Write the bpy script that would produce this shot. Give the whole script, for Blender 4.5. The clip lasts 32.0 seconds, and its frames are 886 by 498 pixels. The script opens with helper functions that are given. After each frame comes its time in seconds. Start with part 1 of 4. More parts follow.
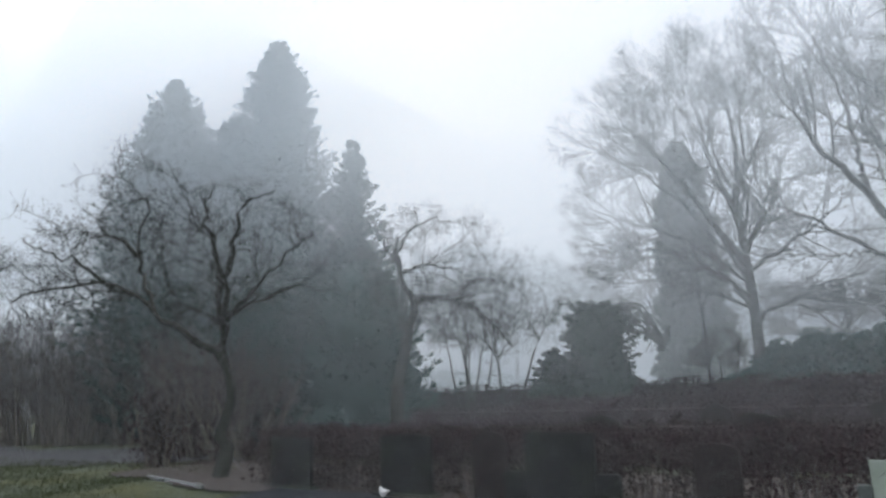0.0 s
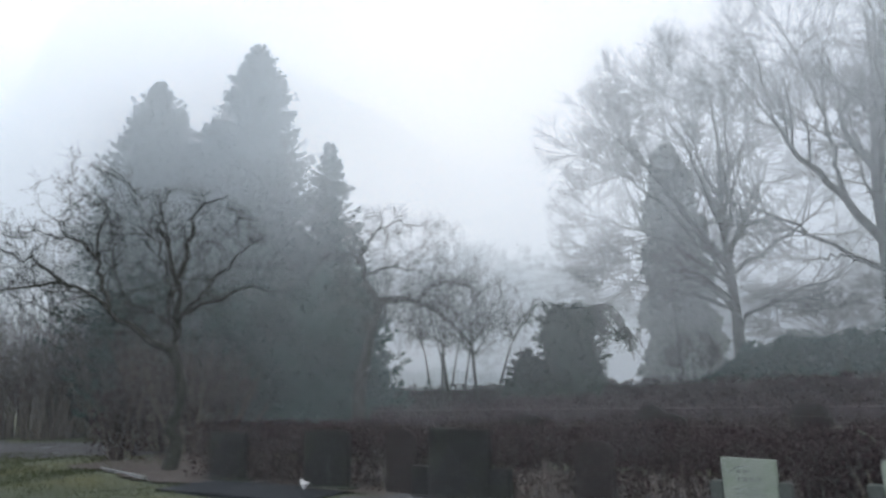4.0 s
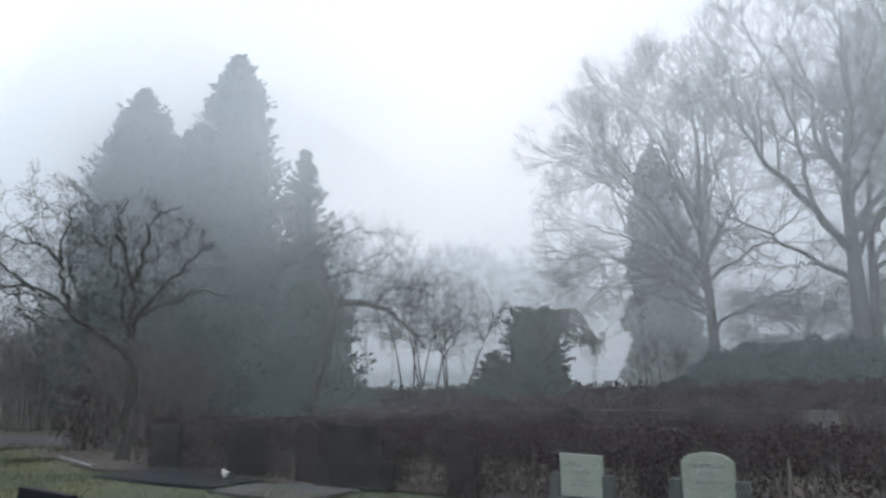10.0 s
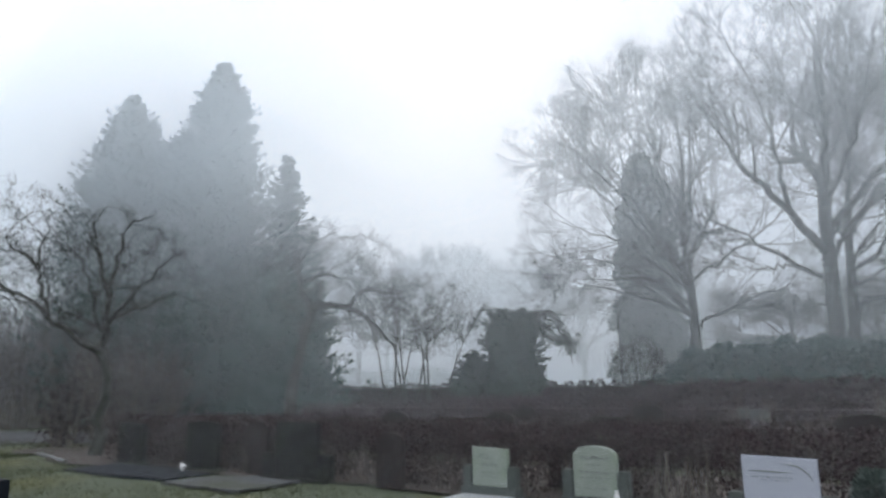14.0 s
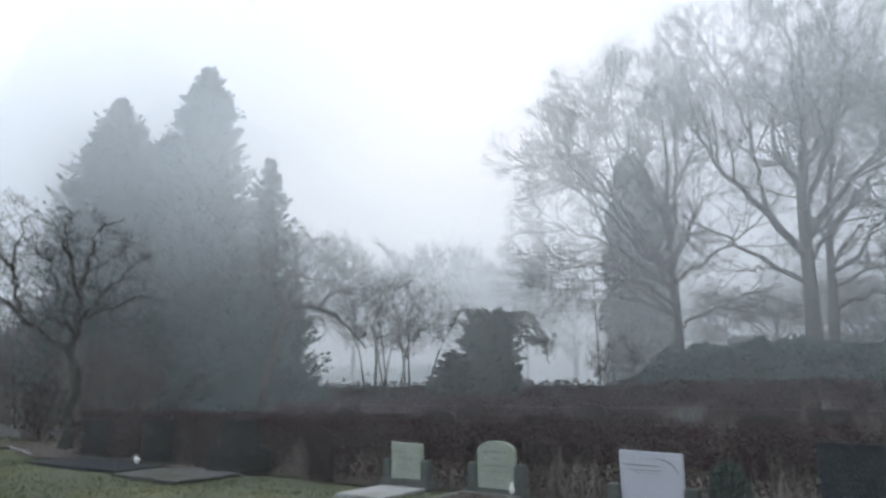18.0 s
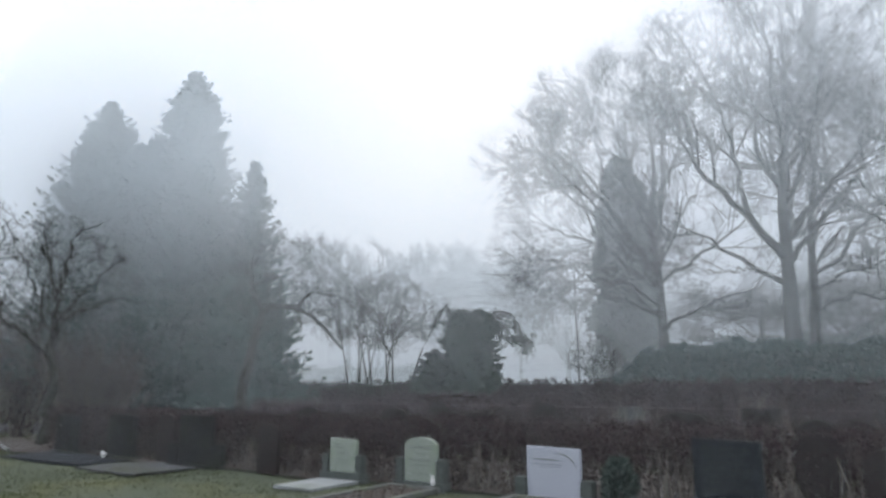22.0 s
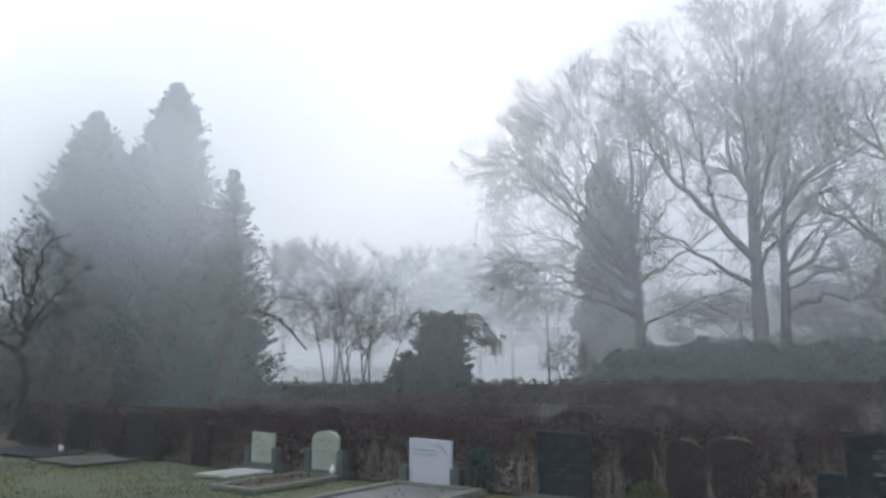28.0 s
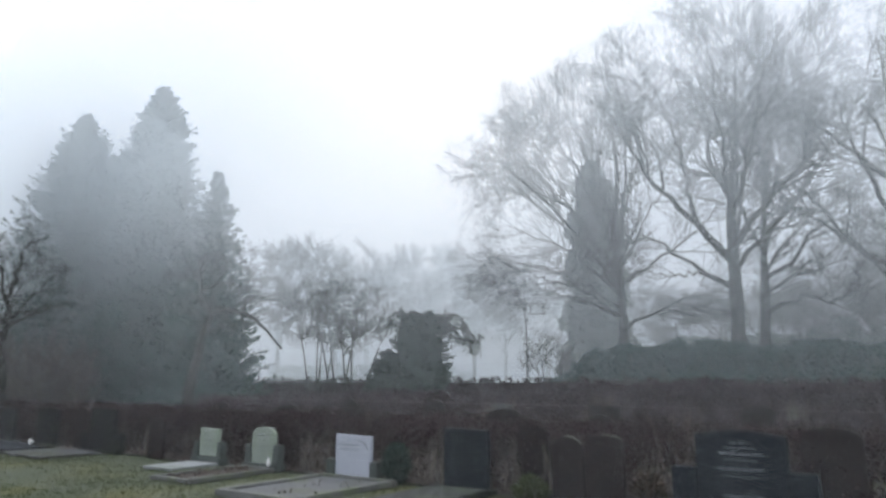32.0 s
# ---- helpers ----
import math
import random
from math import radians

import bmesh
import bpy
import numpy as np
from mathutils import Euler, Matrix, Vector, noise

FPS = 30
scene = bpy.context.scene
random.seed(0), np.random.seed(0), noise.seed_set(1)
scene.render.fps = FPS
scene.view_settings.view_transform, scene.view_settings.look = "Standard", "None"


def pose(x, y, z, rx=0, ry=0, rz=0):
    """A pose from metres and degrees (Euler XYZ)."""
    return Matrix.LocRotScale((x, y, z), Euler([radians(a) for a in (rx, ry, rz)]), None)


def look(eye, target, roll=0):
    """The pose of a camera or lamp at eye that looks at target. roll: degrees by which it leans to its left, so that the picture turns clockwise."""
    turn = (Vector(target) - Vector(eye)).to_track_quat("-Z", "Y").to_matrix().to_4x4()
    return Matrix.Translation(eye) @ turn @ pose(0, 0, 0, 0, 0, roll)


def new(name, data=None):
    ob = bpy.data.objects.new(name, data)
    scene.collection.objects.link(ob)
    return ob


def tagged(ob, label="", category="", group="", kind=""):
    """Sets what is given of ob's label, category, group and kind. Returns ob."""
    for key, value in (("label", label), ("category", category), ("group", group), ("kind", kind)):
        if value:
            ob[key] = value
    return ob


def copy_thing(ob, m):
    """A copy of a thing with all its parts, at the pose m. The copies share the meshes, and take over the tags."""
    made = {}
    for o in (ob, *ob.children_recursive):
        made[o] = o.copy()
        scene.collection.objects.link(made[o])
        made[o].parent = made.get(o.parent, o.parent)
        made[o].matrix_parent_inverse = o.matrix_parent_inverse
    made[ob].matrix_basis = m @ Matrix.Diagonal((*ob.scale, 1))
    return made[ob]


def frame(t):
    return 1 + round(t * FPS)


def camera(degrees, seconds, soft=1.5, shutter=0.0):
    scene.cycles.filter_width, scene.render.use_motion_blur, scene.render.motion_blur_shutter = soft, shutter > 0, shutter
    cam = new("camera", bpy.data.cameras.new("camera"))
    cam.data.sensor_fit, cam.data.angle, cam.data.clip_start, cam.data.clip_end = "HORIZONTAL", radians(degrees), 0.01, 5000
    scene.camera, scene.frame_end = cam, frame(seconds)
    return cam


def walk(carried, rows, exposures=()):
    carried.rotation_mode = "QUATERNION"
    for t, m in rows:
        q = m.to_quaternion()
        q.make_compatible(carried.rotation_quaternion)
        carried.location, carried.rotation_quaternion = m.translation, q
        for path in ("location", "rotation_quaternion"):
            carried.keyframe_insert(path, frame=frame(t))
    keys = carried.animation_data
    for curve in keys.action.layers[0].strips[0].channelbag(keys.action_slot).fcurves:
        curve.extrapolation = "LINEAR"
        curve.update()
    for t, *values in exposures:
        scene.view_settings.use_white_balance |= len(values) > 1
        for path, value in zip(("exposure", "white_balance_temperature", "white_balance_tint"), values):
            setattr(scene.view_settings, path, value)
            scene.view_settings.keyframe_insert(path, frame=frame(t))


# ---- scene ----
cam = camera(66.0, 32.0, soft=2.7)
PATH = [
    (0, (0.325, 0.034, 1.506), (-0.726, 1.685, 1.917), -2.1),
    (1, (0.702, 0.05, 1.5), (-0.352, 1.699, 1.911), -1.9),
    (2, (1.044, 0.091, 1.492), (-0.012, 1.739, 1.902), -1.8),
    (3, (1.394, 0.174, 1.48), (0.336, 1.821, 1.888), -1.7),
    (6, (2.456, 0.26, 1.465), (1.39, 1.902, 1.872), -1.2),
    (7, (2.792, 0.202, 1.48), (1.724, 1.843, 1.888), -1.0),
    (8, (3.104, 0.2, 1.484), (2.035, 1.841, 1.892), -0.9),
    (9, (3.438, 0.202, 1.476), (2.368, 1.842, 1.88), -0.9),
    (10, (3.749, 0.153, 1.475), (2.675, 1.791, 1.879), -0.7),
    (11, (4.102, 0.065, 1.48), (3.028, 1.702, 1.887), -0.8),
    (12, (4.447, 0.067, 1.47), (3.371, 1.704, 1.873), -0.8),
    (13, (4.814, 0.063, 1.465), (3.736, 1.698, 1.868), -0.6),
    (14, (5.163, 0.009, 1.467), (4.084, 1.645, 1.869), -0.7),
    (17, (6.232, 0.052, 1.468), (5.146, 1.684, 1.865), -0.5),
    (18, (6.579, 0.093, 1.469), (5.491, 1.724, 1.866), -0.4),
    (19, (6.937, 0.087, 1.476), (5.848, 1.717, 1.873), -0.4),
    (20, (7.267, 0.035, 1.495), (6.175, 1.664, 1.891), -0.2),
    (21, (7.561, 0.064, 1.484), (6.466, 1.691, 1.879), -0.2),
    (22, (7.888, 0.069, 1.491), (6.793, 1.697, 1.883), -0.2),
    (23, (8.216, 0.056, 1.495), (7.119, 1.682, 1.887), -0.2),
    (24, (8.551, 0.054, 1.484), (7.454, 1.679, 1.877), -0.2),
    (25, (8.888, 0.072, 1.496), (7.789, 1.697, 1.886), -0.1),
    (28, (9.983, -0.024, 1.482), (8.879, 1.597, 1.873), -0.2),
    (29, (10.369, -0.012, 1.476), (9.263, 1.608, 1.866), -0.1),
    (30, (10.766, -0.005, 1.501), (9.658, 1.614, 1.889), -0.1),
    (31, (11.136, 0.01, 1.502), (10.025, 1.628, 1.887), -0.0),
    (32, (11.529, -0.022, 1.524), (10.417, 1.595, 1.908), 0.1),
]
walk(cam, [(t, look(eye, target, roll)) for t, eye, target, roll in PATH], exposures=[(0, 0.0), (8, 0.02), (16, 0.04), (24, 0.06), (32, 0.08)])
SKY_LOW, SKY_TOP = 0.38, 2.7
# fog haze imitated by sheets of pale threads: (y, share, spacing, slant, share near the ground); the last ones are far
MIST = [(5.2, 0.044, 0.003, 0.8, 0.8), (11.6, 0.21, 0.005, 0.45, 0.13), (14.5, 0.22, 0.006, -0.5, 0.14), (16.6, 0.22, 0.006, 1.3, 0.15), (24.0, 0.07, 0.01, -1.2, 0.5), (33.0, 0.08, 0.015, 0.2, 0.6), (43.5, 0.09, 0.02, -0.8, 0.7)]
FAR = [(57.0, 0.2, 0.025, 0.9), (66.0, 0.45, 0.03, 1.0), (74.0, 0.25, 0.04, 1.0)]
# extra haze threads lighten the cypresses' upper parts and leave their feet dark
BANK = [(16.4, 0.22, 0.006, -1.4, 0.07), (16.9, 0.22, 0.006, 0.1, 0.07)]
ACROSS = [(-1.2, 0.008, 0.5), (-3.4, 0.015, -0.7), (-6.4, 0.03, 0.2)]

# ---- light ----
world = bpy.data.worlds.new("foggy_sky")
scene.world = world
world.use_nodes = True
wn, wl = world.node_tree.nodes, world.node_tree.links
wn.clear()

SUN_UP, SUN_ROUND = radians(27), radians(-34)
sky = wn.new("ShaderNodeTexSky")
sky.sky_type, sky.sun_disc, sky.sun_elevation, sky.sun_rotation = "NISHITA", False, SUN_UP, SUN_ROUND
sky.air_density, sky.dust_density = 1.0, 6.0
coord = wn.new("ShaderNodeTexCoord")
split = wn.new("ShaderNodeSeparateXYZ")
wl.new(coord.outputs["Generated"], split.inputs[0])
ramp = wn.new("ShaderNodeMapRange")
ramp.inputs["From Min"].default_value, ramp.inputs["From Max"].default_value = 0.0, 1.0
ramp.inputs["To Min"].default_value, ramp.inputs["To Max"].default_value = SKY_LOW, SKY_TOP
wl.new(split.outputs["Z"], ramp.inputs["Value"])
cloud = wn.new("ShaderNodeBackground")
tint = wn.new("ShaderNodeValToRGB")
tint.color_ramp.elements[0].position, tint.color_ramp.elements[1].position = 0.0, 0.7
tint.color_ramp.elements[0].color, tint.color_ramp.elements[1].color = (0.83, 0.95, 1.15, 1), (0.95, 0.955, 1.035, 1)
wl.new(split.outputs["Z"], tint.inputs["Fac"])
wl.new(tint.outputs["Color"], cloud.inputs["Color"])
wl.new(ramp.outputs[0], cloud.inputs["Strength"])
blue = wn.new("ShaderNodeBackground")
blue.inputs["Strength"].default_value = 0.006
wl.new(sky.outputs[0], blue.inputs["Color"])
both = wn.new("ShaderNodeAddShader")
wl.new(cloud.outputs[0], both.inputs[0])
wl.new(blue.outputs[0], both.inputs[1])
wout = wn.new("ShaderNodeOutputWorld")
wl.new(both.outputs[0], wout.inputs["Surface"])

sun = new("sun", bpy.data.lights.new("sun", "SUN"))
sun.data.energy, sun.data.angle, sun.data.color = 1.5, radians(25), (1.0, 0.99, 0.97)
sun.matrix_world = look((0, 0, 50), (0 + math.sin(-SUN_ROUND) * math.cos(SUN_UP), -math.cos(SUN_ROUND) * math.cos(SUN_UP), 50 - math.sin(SUN_UP)))


# ---- materials ----
def mat(name, dark, light, size=0.3, rough=0.85, bump=0.3, fine=None, leaf=0.0, island=0.0, spec=0.3, moss=None, moss_at=0.6):
    """A surface whose colour wanders between two tones at two scales, with relief; leaf lets light through; island varies single pieces."""
    m = bpy.data.materials.new(name)
    m.use_nodes = True
    n, l = m.node_tree.nodes, m.node_tree.links
    n.clear()
    out = n.new("ShaderNodeOutputMaterial")
    b = n.new("ShaderNodeBsdfPrincipled")
    b.inputs["Roughness"].default_value = rough
    b.inputs["Specular IOR Level"].default_value = spec
    tc = n.new("ShaderNodeTexCoord")
    big = n.new("ShaderNodeTexNoise")
    big.inputs["Scale"].default_value, big.inputs["Detail"].default_value = 1.0 / size, 4
    small = n.new("ShaderNodeTexNoise")
    small.inputs["Scale"].default_value, small.inputs["Detail"].default_value = fine or 9.0 / size, 6
    for t in (big, small):
        l.new(tc.outputs["Object"], t.inputs["Vector"])
    add = n.new("ShaderNodeMath")
    add.operation = "MULTIPLY_ADD"
    add.inputs[1].default_value = 0.45
    l.new(small.outputs["Fac"], add.inputs[0])
    scaled = n.new("ShaderNodeMath")
    scaled.operation = "MULTIPLY"
    scaled.inputs[1].default_value = 0.55
    l.new(big.outputs["Fac"], scaled.inputs[0])
    l.new(scaled.outputs[0], add.inputs[2])
    value = add.outputs[0]
    if island:
        geo = n.new("ShaderNodeNewGeometry")
        mix = n.new("ShaderNodeMath")
        mix.operation = "MULTIPLY_ADD"
        mix.inputs[1].default_value = island
        l.new(geo.outputs["Random Per Island"], mix.inputs[0])
        shift = n.new("ShaderNodeMath")
        shift.operation = "SUBTRACT"
        shift.inputs[1].default_value = island * 0.5
        l.new(value, shift.inputs[0])
        l.new(shift.outputs[0], mix.inputs[2])
        value = mix.outputs[0]
    ramp = n.new("ShaderNodeValToRGB")
    ramp.color_ramp.elements[0].position, ramp.color_ramp.elements[1].position = 0.3, 0.7
    ramp.color_ramp.elements[0].color, ramp.color_ramp.elements[1].color = (*dark, 1), (*light, 1)
    l.new(value, ramp.inputs["Fac"])
    colour = ramp.outputs["Color"]
    if moss:
        patch = n.new("ShaderNodeTexNoise")
        patch.inputs["Scale"].default_value, patch.inputs["Detail"].default_value = 0.45 / size, 5
        l.new(tc.outputs["Object"], patch.inputs["Vector"])
        edge = n.new("ShaderNodeMapRange")
        edge.inputs["From Min"].default_value, edge.inputs["From Max"].default_value = moss_at - 0.08, moss_at + 0.1
        l.new(patch.outputs["Fac"], edge.inputs["Value"])
        blend = n.new("ShaderNodeMixRGB")
        blend.inputs["Color2"].default_value = (*moss, 1)
        l.new(edge.outputs[0], blend.inputs["Fac"])
        l.new(colour, blend.inputs["Color1"])
        colour = blend.outputs[0]
    l.new(colour, b.inputs["Base Color"])
    if bump:
        bp = n.new("ShaderNodeBump")
        bp.inputs["Strength"].default_value, bp.inputs["Distance"].default_value = bump, size * 0.08
        l.new(add.outputs[0], bp.inputs["Height"])
        l.new(bp.outputs[0], b.inputs["Normal"])
    if leaf:
        tr = n.new("ShaderNodeBsdfTranslucent")
        l.new(colour, tr.inputs["Color"])
        mx = n.new("ShaderNodeMixShader")
        mx.inputs[0].default_value = leaf
        l.new(b.outputs[0], mx.inputs[1])
        l.new(tr.outputs[0], mx.inputs[2])
        l.new(mx.outputs[0], out.inputs["Surface"])
    else:
        l.new(b.outputs[0], out.inputs["Surface"])
    return m


M_GRASS = mat("grass_ground", (0.026, 0.036, 0.018), (0.046, 0.058, 0.03), 0.8, 0.95, 0.5, 30, moss=(0.056, 0.06, 0.018), moss_at=0.56)
M_BLADE = mat("grass_blade", (0.04, 0.053, 0.021), (0.068, 0.082, 0.036), 1.2, 0.8, 0, leaf=0.6, island=0.1, spec=0.05)
M_SOIL = mat("damp_soil", (0.02, 0.016, 0.013), (0.05, 0.04, 0.033), 0.3, 0.95, 0.8, 25)
M_ASPHALT = mat("damp_asphalt", (0.02, 0.022, 0.023), (0.038, 0.04, 0.042), 1.5, 0.85, 0.4, 60)
M_BARK = mat("grey_bark", (0.021, 0.025, 0.026), (0.043, 0.048, 0.049), 0.25, 0.9, 0.8)
M_APPLE = mat("mossy_bark", (0.013, 0.015, 0.012), (0.034, 0.037, 0.028), 0.15, 0.9, 0.8)
M_BUD = mat("shrivelled_buds", (0.016, 0.011, 0.01), (0.04, 0.028, 0.025), 0.3, 0.9, 0, island=0.4)
M_TWIG = mat("thin_twigs", (0.035, 0.033, 0.033), (0.065, 0.061, 0.06), 0.4, 0.9, 0)
M_HTWIG = mat("hedge_twigs", (0.022, 0.016, 0.015), (0.06, 0.045, 0.042), 0.4, 0.9, 0)
M_STEM = mat("pale_stems", (0.05, 0.045, 0.04), (0.17, 0.155, 0.13), 0.2, 0.85, 0, island=0.5)
M_STEM2 = mat("brown_hedge_stems", (0.03, 0.024, 0.022), (0.1, 0.082, 0.072), 0.25, 0.9, 0, island=0.5)
M_PALESTEM = mat("pale_bare_stems", (0.05, 0.045, 0.038), (0.16, 0.145, 0.12), 0.2, 0.85, 0, island=0.4)
M_CONIFER = mat("cypress_foliage", (0.032, 0.066, 0.058), (0.055, 0.098, 0.088), 1.2, 0.8, 0, leaf=0.35, island=0.1)
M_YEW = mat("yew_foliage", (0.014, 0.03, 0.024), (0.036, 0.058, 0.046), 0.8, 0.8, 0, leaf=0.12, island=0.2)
M_IVY = mat("ivy_foliage", (0.05, 0.074, 0.068), (0.09, 0.116, 0.104), 1.0, 0.5, 0, leaf=0.1, island=0.2)
M_LAUREL = mat("laurel_foliage", (0.03, 0.064, 0.06), (0.05, 0.092, 0.086), 0.9, 0.8, 0, leaf=0.3, island=0.05, spec=0.1)
M_BEECH = mat("dry_beech_leaves", (0.017, 0.0105, 0.011), (0.036, 0.0235, 0.0245), 0.7, 0.85, 0, leaf=0.12, island=0.25, spec=0.1)
M_LITTER = mat("fallen_leaves", (0.022, 0.015, 0.011), (0.06, 0.043, 0.028), 0.5, 0.8, 0, island=0.7)
M_WHITE = mat("pale_limestone", (0.165, 0.2, 0.165), (0.245, 0.28, 0.24), 0.25, 0.7, 0.15, moss=(0.16, 0.21, 0.14), moss_at=0.58)
M_BLUISH = mat("white_polished_stone", (0.29, 0.315, 0.36), (0.36, 0.385, 0.43), 0.5, 0.4, 0.05)
M_GREEN = mat("algae_concrete", (0.03, 0.039, 0.036), (0.062, 0.075, 0.066), 0.2, 0.85, 0.4)
M_DARK = mat("dark_granite", (0.005, 0.007, 0.010), (0.014, 0.017, 0.022), 0.12, 0.55, 0.05, 120, spec=0.06)
M_BROWN = mat("brown_granite", (0.007, 0.0055, 0.0055), (0.027, 0.019, 0.0185), 0.22, 0.7, 0.15, 90, spec=0.08)
M_MOSSY = mat("mossy_dark_stone", (0.005, 0.006, 0.007), (0.026, 0.025, 0.025), 0.2, 0.9, 0.3, 60, spec=0.03, moss=(0.016, 0.018, 0.014), moss_at=0.55)
M_WORN = mat("weathered_granite", (0.010, 0.012, 0.012), (0.026, 0.030, 0.029), 0.2, 0.8, 0.3, spec=0.1, moss=(0.035, 0.045, 0.03), moss_at=0.55)
M_SLAB = mat("wet_grey_slab", (0.04, 0.044, 0.047), (0.105, 0.11, 0.116), 0.3, 0.75, 0.2, spec=0.15, moss=(0.06, 0.066, 0.05), moss_at=0.55)
M_OLD = mat("crumbled_slab", (0.018, 0.02, 0.02), (0.09, 0.095, 0.1), 0.45, 0.8, 0.5, 14, spec=0.15, moss=(0.03, 0.034, 0.02), moss_at=0.52)
M_KERB = mat("old_kerb_stone", (0.045, 0.05, 0.047), (0.13, 0.135, 0.125), 0.2, 0.8, 0.5, moss=(0.07, 0.085, 0.05), moss_at=0.55)
# light tone holds the sky's reflection on the wet slab; plain pale stone on kerbs
M_PALESLAB = mat("pale_stone_sky_sheen", (0.14, 0.155, 0.155), (0.26, 0.28, 0.28), 0.4, 0.6, 0.1, spec=0.2, moss=(0.09, 0.105, 0.09), moss_at=0.58)
M_INK = mat("engraved_grey", (0.16, 0.18, 0.18), (0.24, 0.26, 0.26), 0.05, 0.8, 0)
M_FAINT = mat("faint_engraving", (0.12, 0.14, 0.125), (0.18, 0.2, 0.18), 0.05, 0.8, 0)
M_PALEINK = mat("silver_lettering", (0.05, 0.058, 0.066), (0.10, 0.11, 0.12), 0.05, 0.6, 0)
M_DOVE = mat("white_glazed_figure", (0.45, 0.46, 0.45), (0.6, 0.61, 0.59), 0.05, 0.35, 0.1)
M_MIST = mat("haze_threads", (0.8, 0.871, 0.91), (0.84, 0.911, 0.95), 5.0, 1.0, 0, spec=0.0, leaf=0.7)

rng = np.random.default_rng(7)


# ---- mesh helpers ----
def poly(name, V, F, smooth=False):
    """A mesh from arrays of corners and of faces with equal numbers of corners."""
    V, F = np.asarray(V, np.float32).reshape(-1, 3), np.asarray(F, np.int32)
    me = bpy.data.meshes.new(name)
    me.vertices.add(len(V))
    me.vertices.foreach_set("co", V.ravel())
    me.loops.add(F.size)
    me.loops.foreach_set("vertex_index", F.ravel())
    me.polygons.add(len(F))
    me.polygons.foreach_set("loop_start", np.arange(0, F.size, F.shape[1], dtype=np.int32))
    if smooth:
        me.polygons.foreach_set("use_smooth", np.ones(len(F), bool))
    me.update(calc_edges=True)
    return me


def part(name, data, material, parent=None, label=""):
    """One mesh object under a thing or a part; data is a mesh or a bmesh."""
    if isinstance(data, bmesh.types.BMesh):
        me = bpy.data.meshes.new(name)
        data.to_mesh(me)
        data.free()
        data = me
    if material is not None and not data.materials:
        data.materials.append(material)
    ob = new(name, data)
    ob.parent = parent
    if label:
        ob["label"] = label
    if name in ("stemwork", "twigwork", "branchwork", "boughwork", "budwork", "pale_stemwork", "hanging_twigwork"):
        ob["kind"] = "stuff"
    return ob


def thing(name, at, label, category, group="", kind="", turn=0):
    ob = new(name)
    ob.matrix_basis = pose(*at, 0, 0, turn)
    return tagged(ob, label, category, group, kind)


def box(size, at=(0, 0, 0), bevel=0.008, rough=0.0):
    """A bevelled block standing on at."""
    bm = bmesh.new()
    bmesh.ops.create_cube(bm, size=1)
    for v in bm.verts:
        v.co = Vector((v.co.x * size[0] + at[0], v.co.y * size[1] + at[1], (v.co.z + 0.5) * size[2] + at[2]))
    if bevel:
        bmesh.ops.bevel(bm, geom=bm.edges[:], offset=bevel, segments=2, affect="EDGES")
    if rough:
        for v in bm.verts:
            v.co += Vector(noise.noise_vector(v.co * 9)) * rough
    return bm


def outline(points, depth, bevel=0.01):
    """A slab with the outline points (x, z), its back at y = 0 and its front at -depth."""
    bm = bmesh.new()
    front = [bm.verts.new((x, -depth, z)) for x, z in points]
    back = [bm.verts.new((x, 0, z)) for x, z in points]
    bm.faces.new(front)
    bm.faces.new(back[::-1])
    k = len(points)
    for i in range(k):
        bm.faces.new((front[i], back[i], back[(i + 1) % k], front[(i + 1) % k]))
    bmesh.ops.recalc_face_normals(bm, faces=bm.faces[:])
    if bevel:
        rim = [e for e in bm.edges if len({round(v.co.y, 4) for v in e.verts}) == 1]
        bmesh.ops.bevel(bm, geom=rim, offset=bevel, segments=2, affect="EDGES")
    return bm


def tubes(branches, sides=5):
    """Tapered tubes along arrays of branches: (points B x n x 3, radii B x n)."""
    VV, FF, base = [], [], 0
    for P, R in branches:
        B, n, _ = P.shape
        T = np.gradient(P, axis=1)
        T /= np.linalg.norm(T, axis=2, keepdims=True) + 1e-9
        ref = np.where(np.abs(T[..., 2:3]) > 0.9, np.array([1.0, 0, 0]), np.array([0, 0, 1.0]))
        U = np.cross(T, ref)
        U /= np.linalg.norm(U, axis=2, keepdims=True) + 1e-9
        W = np.cross(T, U)
        a = np.arange(sides) * 2 * np.pi / sides
        ring = U[:, :, None] * np.cos(a)[None, None, :, None] + W[:, :, None] * np.sin(a)[None, None, :, None]
        V = P[:, :, None] + ring * R[:, :, None, None]
        idx = base + np.arange(B * n * sides).reshape(B, n, sides)
        nx = np.roll(idx, -1, axis=2)
        F = np.stack([idx[:, :-1], nx[:, :-1], nx[:, 1:], idx[:, 1:]], -1).reshape(-1, 4)
        VV.append(V.reshape(-1, 3))
        FF.append(F)
        base += B * n * sides
    return np.concatenate(VV), np.concatenate(FF)


def spline(points, n):
    """n points smoothly along a few control points."""
    p = np.asarray(points, float)
    t = np.linspace(0, len(p) - 1, n)
    i = np.clip(t.astype(int), 0, len(p) - 2)
    f = (t - i)[:, None]
    q = np.vstack([2 * p[0] - p[1], p, 2 * p[-1] - p[-2]])
    a, b, c, d = q[i], q[i + 1], q[i + 2], q[i + 3]
    return 0.5 * (2 * b + (c - a) * f + (2 * a - 5 * b + 4 * c - d) * f ** 2 + (3 * b - a - 3 * c + d) * f ** 3)


